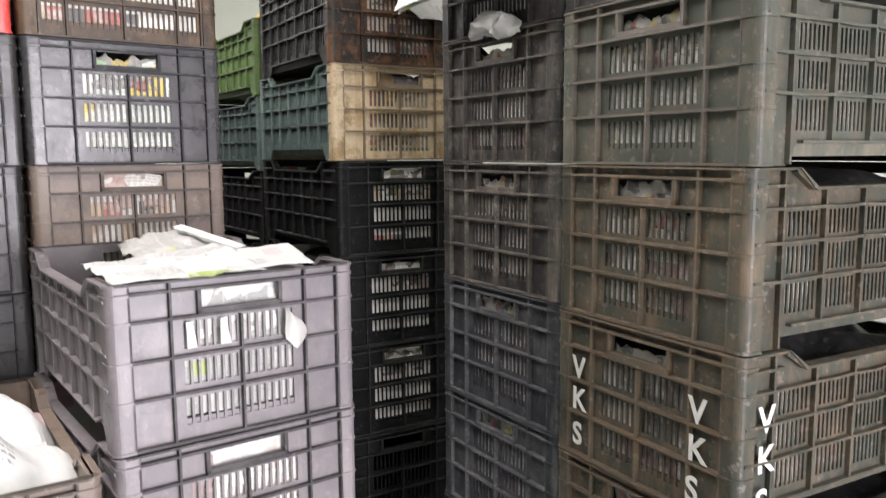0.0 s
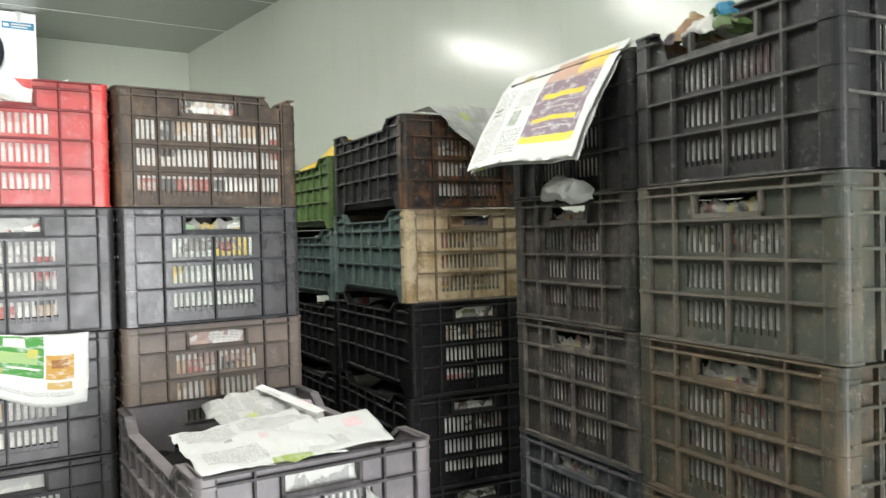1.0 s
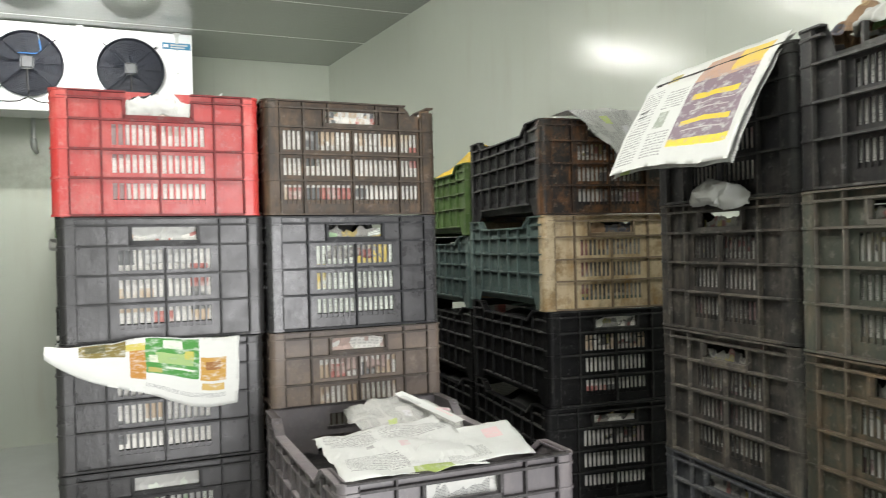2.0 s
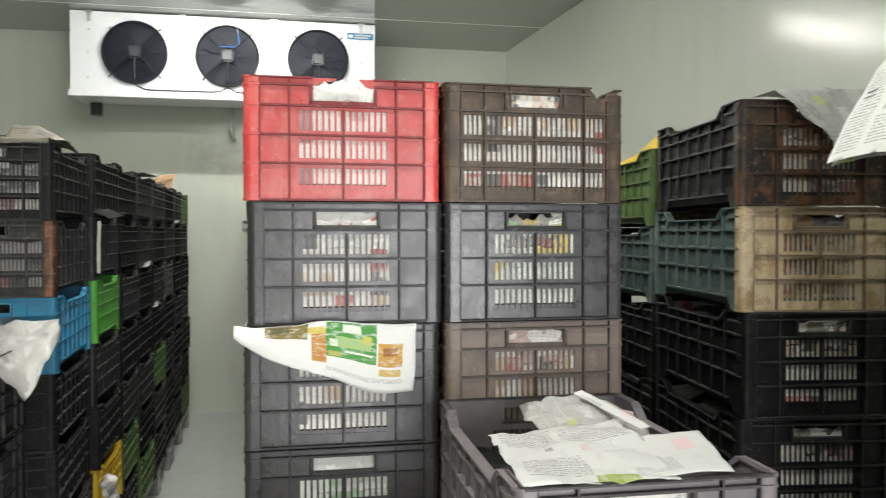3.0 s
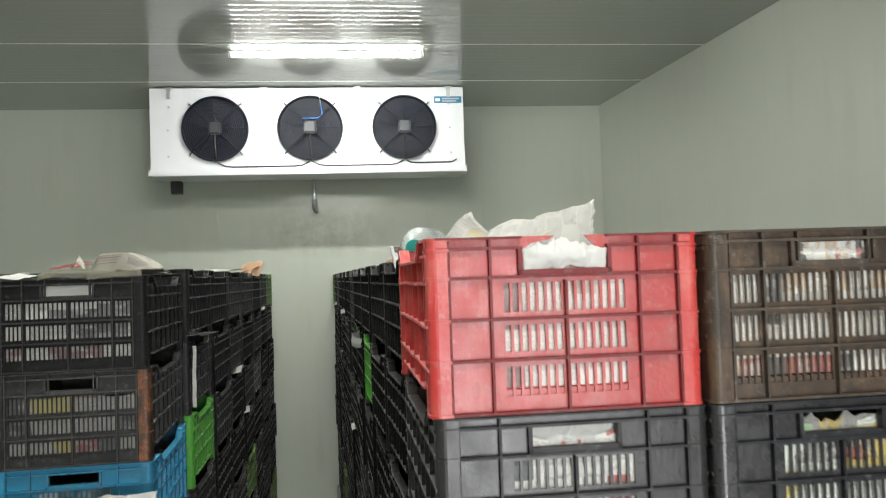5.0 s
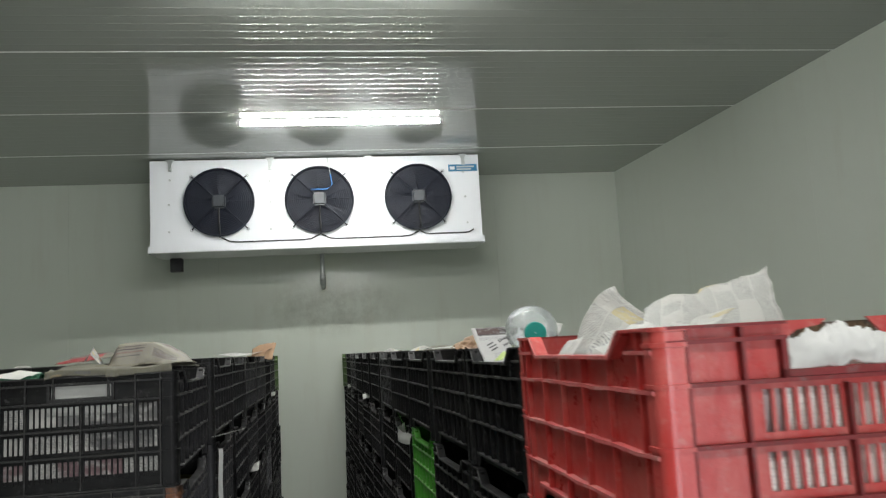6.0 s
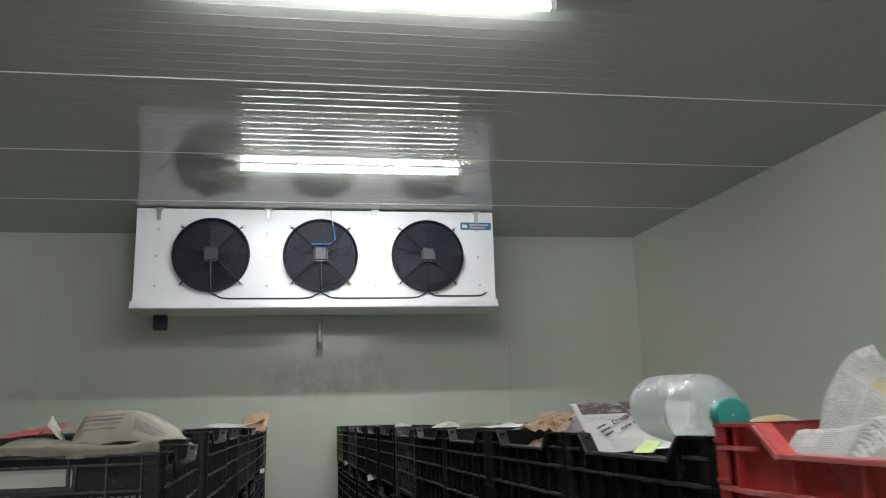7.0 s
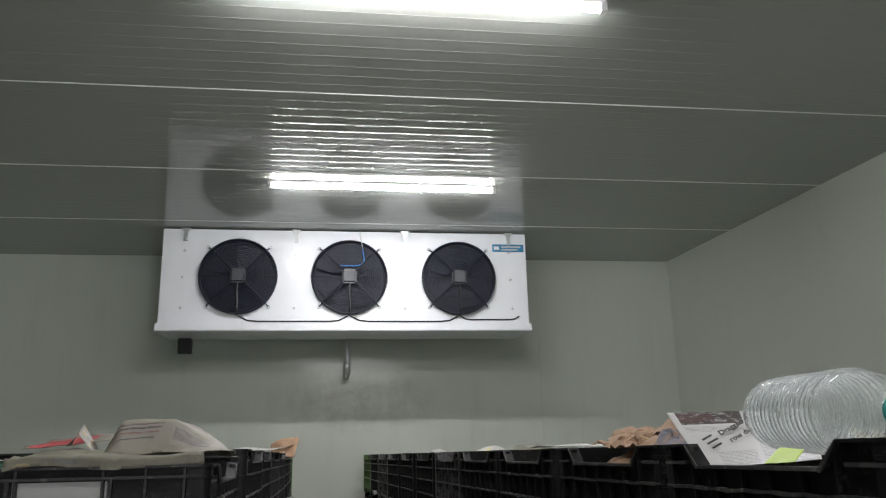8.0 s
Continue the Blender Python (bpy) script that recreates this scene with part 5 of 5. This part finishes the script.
M_CARD = simple("pale_brown_paper", (0.40, 0.25, 0.15), 0.7, 0.0, 0.2, 40.0, 0.4)
# newspapers on the near end of the left-hand row
T1 = L1[-1]
sheet("newspaper_page", lambda u, v: T1 @ Vector((-0.075 + 0.26 * u, -0.286 + 0.3 * max(0.0, v - 0.22), CH - 0.004 + 0.014 * min(1.0, v / 0.22) ** 0.6 + 0.008 * v + 0.003 * math.sin(6 * u))), M_NEWSB, "folded newspaper lying over the crate rim", crumple=0.010, seed=22)
sheet("white_paper", lambda u, v: T1 @ Vector((-0.185 + 0.05 * u, -0.24 + 0.16 * v, CH + 0.006 + 0.012 * v - 0.008 * u)), M_PALE, "white paper corner on a full crate", crumple=0.003, seed=22.5, nx=12, ny=12)


def folded(u, v):
    """A folded page: the front leaf rises to a crest, the back leaf falls away behind it."""
    crest = 0.050 * (min(1.0, 0.35 + u / 0.16) if u < 0.5 else max(0.0, 1 - (u - 0.5) / 0.5) ** 1.1)
    back = 0.058 * max(0.0, math.sin(math.pi * min(1.0, 0.1 + 0.95 * u))) ** 0.5
    if v < 0.3:
        k = v / 0.3
        return T1 @ Vector((0.035 + 0.18 * u, -0.215 + 0.035 * k + 0.02 * u, CH + 0.014 + crest * k))
    k = (v - 0.3) / 0.7
    return T1 @ Vector((0.035 + 0.18 * u - 0.03 * k, -0.18 + 0.02 * u + 0.26 * k, CH + 0.014 + crest * (1 - k) ** 2 + back * (1 - (1 - k) ** 2) * (1 - 0.6 * k ** 4)))


HEADS = printed("heading_page", (0.19, 0.175, 0.13), ((0.04, 0.42, 0.245, 0.262, (0.05, 0.03, 0.03)), (0.04, 0.40, 0.205, 0.222, (0.05, 0.03, 0.03)), (0.04, 0.38, 0.165, 0.18, (0.16, 0.05, 0.045)), (0.04, 0.36, 0.12, 0.132, (0.06, 0.05, 0.045)), (0.5, 0.8, 0.1, 0.22, (0.10, 0.08, 0.065)), (0.05, 0.4, 0.52, 0.56, (0.03, 0.03, 0.03)), (0.1, 0.5, 0.62, 0.66, (0.03, 0.03, 0.03)), (0.1, 0.35, 0.45, 0.47, (0.04, 0.04, 0.04)), (0.55, 0.8, 0.5, 0.75, (0.1, 0.07, 0.06))), ((0.05, 0.95, 0.03, 0.27, 60.0), (0.5, 0.95, 0.33, 0.48, 60.0)))
REDBAND = printed("band_page", (0.17, 0.16, 0.13), ((0.05, 0.75, 0.0, 0.6, (0.33, 0.02, 0.025)), (0.5, 0.9, 0.65, 0.9, (0.05, 0.05, 0.05))))
sheet("newspaper_page", folded, HEADS, "folded newspaper bulging on a full crate", crumple=0.005, seed=23, nx=36, ny=32)
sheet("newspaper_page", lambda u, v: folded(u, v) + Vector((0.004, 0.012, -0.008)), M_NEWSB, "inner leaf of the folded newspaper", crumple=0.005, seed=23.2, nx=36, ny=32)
sheet("newspaper_page", lambda u, v: T1 @ Vector((-0.095 + 0.12 * u, -0.13 + 0.15 * v, CH + 0.026 + 0.018 * v + 0.01 * u)), REDBAND, "folded newspaper corner with a red band", crumple=0.006, seed=24)
sheet("newspaper_sheet", lambda u, v: T1 @ Vector((-0.03 + 0.045 * u, -0.15 + 0.03 * v, CH + 0.018 + 0.045 * (1 - abs(2 * u - 0.7)) * (0.6 + 0.4 * v))), M_NEWS, "creased paper corner standing up between newspapers", crumple=0.004, seed=24.5, nx=14, ny=8)
sheet("paper_scrap", lambda u, v: T1 @ Vector((-0.072 + 0.144 * u, -CL / 2 + 0.0135, 0.16 + 0.072 * v)), M_BAG, "pale paper showing in a crate's hand hole", crumple=0.0012, seed=24.7, nx=14, ny=8)
sheet("white_paper", lambda u, v: Vector((-0.70 + 0.17 * u, 4.5 + 0.5 * v, 1.865 + 0.012 * v + 0.004 * math.sin(7 * u))), M_NEWSW, "white paper sheet over a crate top", crumple=0.003, seed=25)
sheet("brown_paper", lambda u, v: Vector((-0.645 + 0.13 * u, 5.42 + 0.16 * v, 1.862 + 0.075 * u ** 1.5 * (0.4 + 0.6 * v) - 0.03 * v * (1 - u))), M_KRAFT, "brown paper curling over a crate edge", crumple=0.008, seed=26)
sheet("brown_paper", quad((-0.615, 5.40, 1.845), (-0.515, 5.40, 1.84), (-0.495, 5.47, 1.925), (-0.625, 5.47, 1.90), 0.012), M_CARD, "pale brown paper curling over a crate edge", crumple=0.008, seed=26.5, nx=16, ny=14)
for x, y, z in ((-0.57, 5.9, 1.615), (-0.545, 4.6, 1.37), (-0.55, 4.9, 1.13), (-0.085, 6.4, 1.62), (-0.025, 5.2, 1.61), (0.025, 4.3, 1.13), (0.065, 3.5, 0.9), (0.045, 3.9, 0.66)):
    sheet("paper_scrap", lambda u, v, x=x, y=y, z=z: Vector((x + 0.05 * (u - 0.5), y + 0.13 * v, z + 0.02 * math.sin(3 * v) + 0.012 * u)), M_BAG, "white paper edge between crates", crumple=0.006, seed=x * 9 + y, nx=8, ny=8)

sheet("paper_scrap", lambda u, v: Vector((0.045 - 0.03 * math.sin(math.pi * u), 3.60 + 0.16 * u, 1.575 + 0.035 * v - 0.02 * (1 - u))), M_BAG, "white scrap hanging over a green crate", crumple=0.01, seed=71, nx=10, ny=8)
sheet("paper_strip", lambda u, v: Vector((0.045 - 0.02 * v, 3.74 + 0.02 * u + 0.03 * v, 1.59 + 0.05 * v)), CRATE["green"], "bright green plastic strip over a green crate", "strip", crumple=0.002, seed=72, nx=4, ny=8)

M_PACK = simple("lime_packet", (0.30, 0.44, 0.015), 0.35, 0.0, 0.25, 20.0)
# the long row: printed page, brown paper, bottle
DRAG = printed("story_page", (0.45, 0.45, 0.44), ((0.05, 0.5, 0.76, 1.0, (0.03, 0.022, 0.02)), (0.05, 0.3, 0.8, 0.95, (0.05, 0.022, 0.02))), ((0.55, 1.0, 0.02, 0.36, 42.0), (0.18, 0.5, 0.02, 0.26, 42.0), (0.05, 0.55, 0.62, 0.72, 42.0)))
P00, P10, P11, P01 = Vector((0.13, 2.72, 1.813)), Vector((0.26, 2.665, 1.822)), Vector((0.315, 2.76, 1.888)), Vector((0.120, 2.80, 1.888))
pg = sheet("newspaper_page", quad(P00, P10, P11, P01), DRAG, "newspaper page with a bold black headline", crumple=0.0012, seed=27)


def lettering(text, size, at, parent, material, name="headline"):
    cu = bpy.data.curves.new(name, "FONT")
    cu.body, cu.size, cu.extrude, cu.offset = text, size, 0.0003, size * 0.022
    tmp = new(name, cu)
    bpy.context.view_layer.update()
    me = bpy.data.meshes.new_from_object(tmp.evaluated_get(bpy.context.evaluated_depsgraph_get()))
    bpy.data.objects.remove(tmp)
    me.materials.clear()
    me.materials.append(material)
    ob = new(name, me)
    ob.parent = parent
    ob.matrix_local = at
    return ob


ex = (P10 - P00).normalized()
ey = ((P01 - P00) - ex * (P01 - P00).dot(ex)).normalized()
ez = ex.cross(ey)
base = Matrix((ex, ey, ez)).transposed().to_4x4()
for text, size, u, v, bar in (("Dragged", 0.0112, 0.28, 0.50, 0), ("row du", 0.0112, 0.335, 0.37, 0), ("", 0.0, 0.12, 0.42, 0.015), ("", 0.0, 0.14, 0.345, 0.017), ("", 0.0, 0.16, 0.27, 0.015)):
    q = quad(P00, P10, P11, P01)(u, v)
    m = Matrix.Translation(q + ez * 0.0045) @ base @ pose(0, 0, 0, 0, 0, 30)
    if text:
        lettering(text, size, m, pg, M_INKBLACK)
    else:
        part("print_bar", Shape().box(0, bar, 0, 0.0028, 0, 0.0006), M_INKBLACK, pg, "", m)
sheet("green_packet", quad((0.118, 2.552, 1.822), (0.12, 2.50, 1.822), (0.134, 2.50, 1.835), (0.134, 2.545, 1.838)), M_PACK, "lime green packet in the black crate", "packet", crumple=0.004, seed=28)
heap("crumpled_newspaper", RTOPS[0] @ Matrix.Translation((0.03, 0.05, 0.16)), 0.32, 0.48, 0.05, M_NEWS, "crumpled newspaper in the black crate", 88)
for k, (dx, dy, w, l, z, seed) in enumerate(((-0.115, 0.0, 0.09, 0.26, 0.225, 61), (-0.07, 0.1, 0.15, 0.24, 0.245, 62), (-0.06, -0.09, 0.15, 0.25, 0.24, 63), (-0.02, 0.02, 0.16, 0.24, 0.255, 64))):
    sheet("brown_paper", lambda u, v, dx=dx, dy=dy, w=w, l=l, z=z: RTOPS[1] @ Vector((dx + w * (u - 0.5), dy + l * (v - 0.5), z + 0.03 * math.sin(math.pi * u) * math.sin(math.pi * v) - 0.03 * (1 - u) * (k == 0))),
          M_KRAFT, "crumpled brown wrapping paper in a black crate", "paper", nx=18, ny=20, crumple=0.02, seed=seed, freq=24.0, uv=(0.3, 0.3))
heap("brown_paper", RTOPS[1] @ Matrix.Translation((0.0, 0.0, 0.15)), 0.30, 0.46, 0.05, M_KRAFT, "crumpled brown wrapping paper in a black crate", 89, crumple=0.012)
sheet("white_paper", lambda u, v: RTOPS[2] @ Vector((-0.16 + 0.25 * u, -0.16 + 0.22 * v, CH + 0.002 + 0.01 * u * v)), M_NEWSW, "white paper sheet over a black crate", crumple=0.004, seed=30)

M_PET, pt, pp = nodes_of("clear_plastic")
pp.inputs["Base Color"].default_value = (0.95, 0.98, 0.98, 1)
pp.inputs["Roughness"].default_value = 0.06
pp.inputs["IOR"].default_value = 1.25
pp.inputs["Transmission Weight"].default_value = 0.93
tcb = pt.nodes.new("ShaderNodeTexCoord")
bumped(pt, pp, grain(pt, tcb.outputs["Object"], 48.0, 2.0), 0.5, 0.004)
M_CAP = simple("teal_cap", (0.0, 0.27, 0.23), 0.35, 0.0, 0.05)
bottle = thing("water_bottle", look((0.150, 2.360, 1.866), (0.220, 2.70, 1.880)) @ pose(0, 0, 0, 180, 0, 0), "clear ribbed plastic water bottle with teal cap, lying down", "bottle")
prof = [(0.0135, 0.0), (0.0135, 0.022), (0.018, 0.03), (0.030, 0.05), (0.040, 0.072), (0.0445, 0.095)]
for i in range(15):
    h = 0.10 + 0.0135 * i
    prof += [(0.0445, h), (0.0452, h + 0.003), (0.0445, h + 0.006), (0.0418, h + 0.0085), (0.0418, h + 0.0105)]
prof += [(0.0445, 0.305), (0.044, 0.322), (0.036, 0.332), (0.018, 0.327), (0.001, 0.325)]
wall = prof + [(max(0.0008, r - 0.0007), h - 0.0007) for r, h in prof[::-1]]
body = part("body", Shape().lathe(wall, 40), M_PET, bottle, "clear ribbed bottle body", smooth=True)
body.visible_shadow = False
part("cap", Shape().lathe([(0.001, -0.016), (0.0165, -0.016), (0.018, -0.014), (0.018, 0.003), (0.0155, 0.003)], 30), M_CAP, bottle, "teal screw cap", smooth=False)
part("neck_ring", Shape().ring((0, 0, 0.008), 0.0155, 0.0018, "z", 24, 6), M_CAP, bottle)

# painted letters on the muddy crate
VC = [o for o in scene.objects if o.name.startswith("crate") and "painted letters" in o.get("label", "")][0]
for ch, x, z in (("V", -0.138, 0.135), ("K", -0.138, 0.082), ("S", -0.136, 0.022), ("V", 0.116, 0.135), ("K", 0.116, 0.08), ("S", 0.114, 0.02)):
    lettering(ch, 0.052, pose(x - 0.01, -CL / 2 - 0.0005, z, 90, 0, 0), VC, M_PAINT, "painted_letter")
for ch, z in (("V", 0.135), ("K", 0.08), ("S", 0.02)):
    lettering(ch, 0.052, pose(CW / 2 + 0.0008, -CL / 2 + 0.036, z, 90, 0, 90), VC, M_PAINT, "painted_letter")
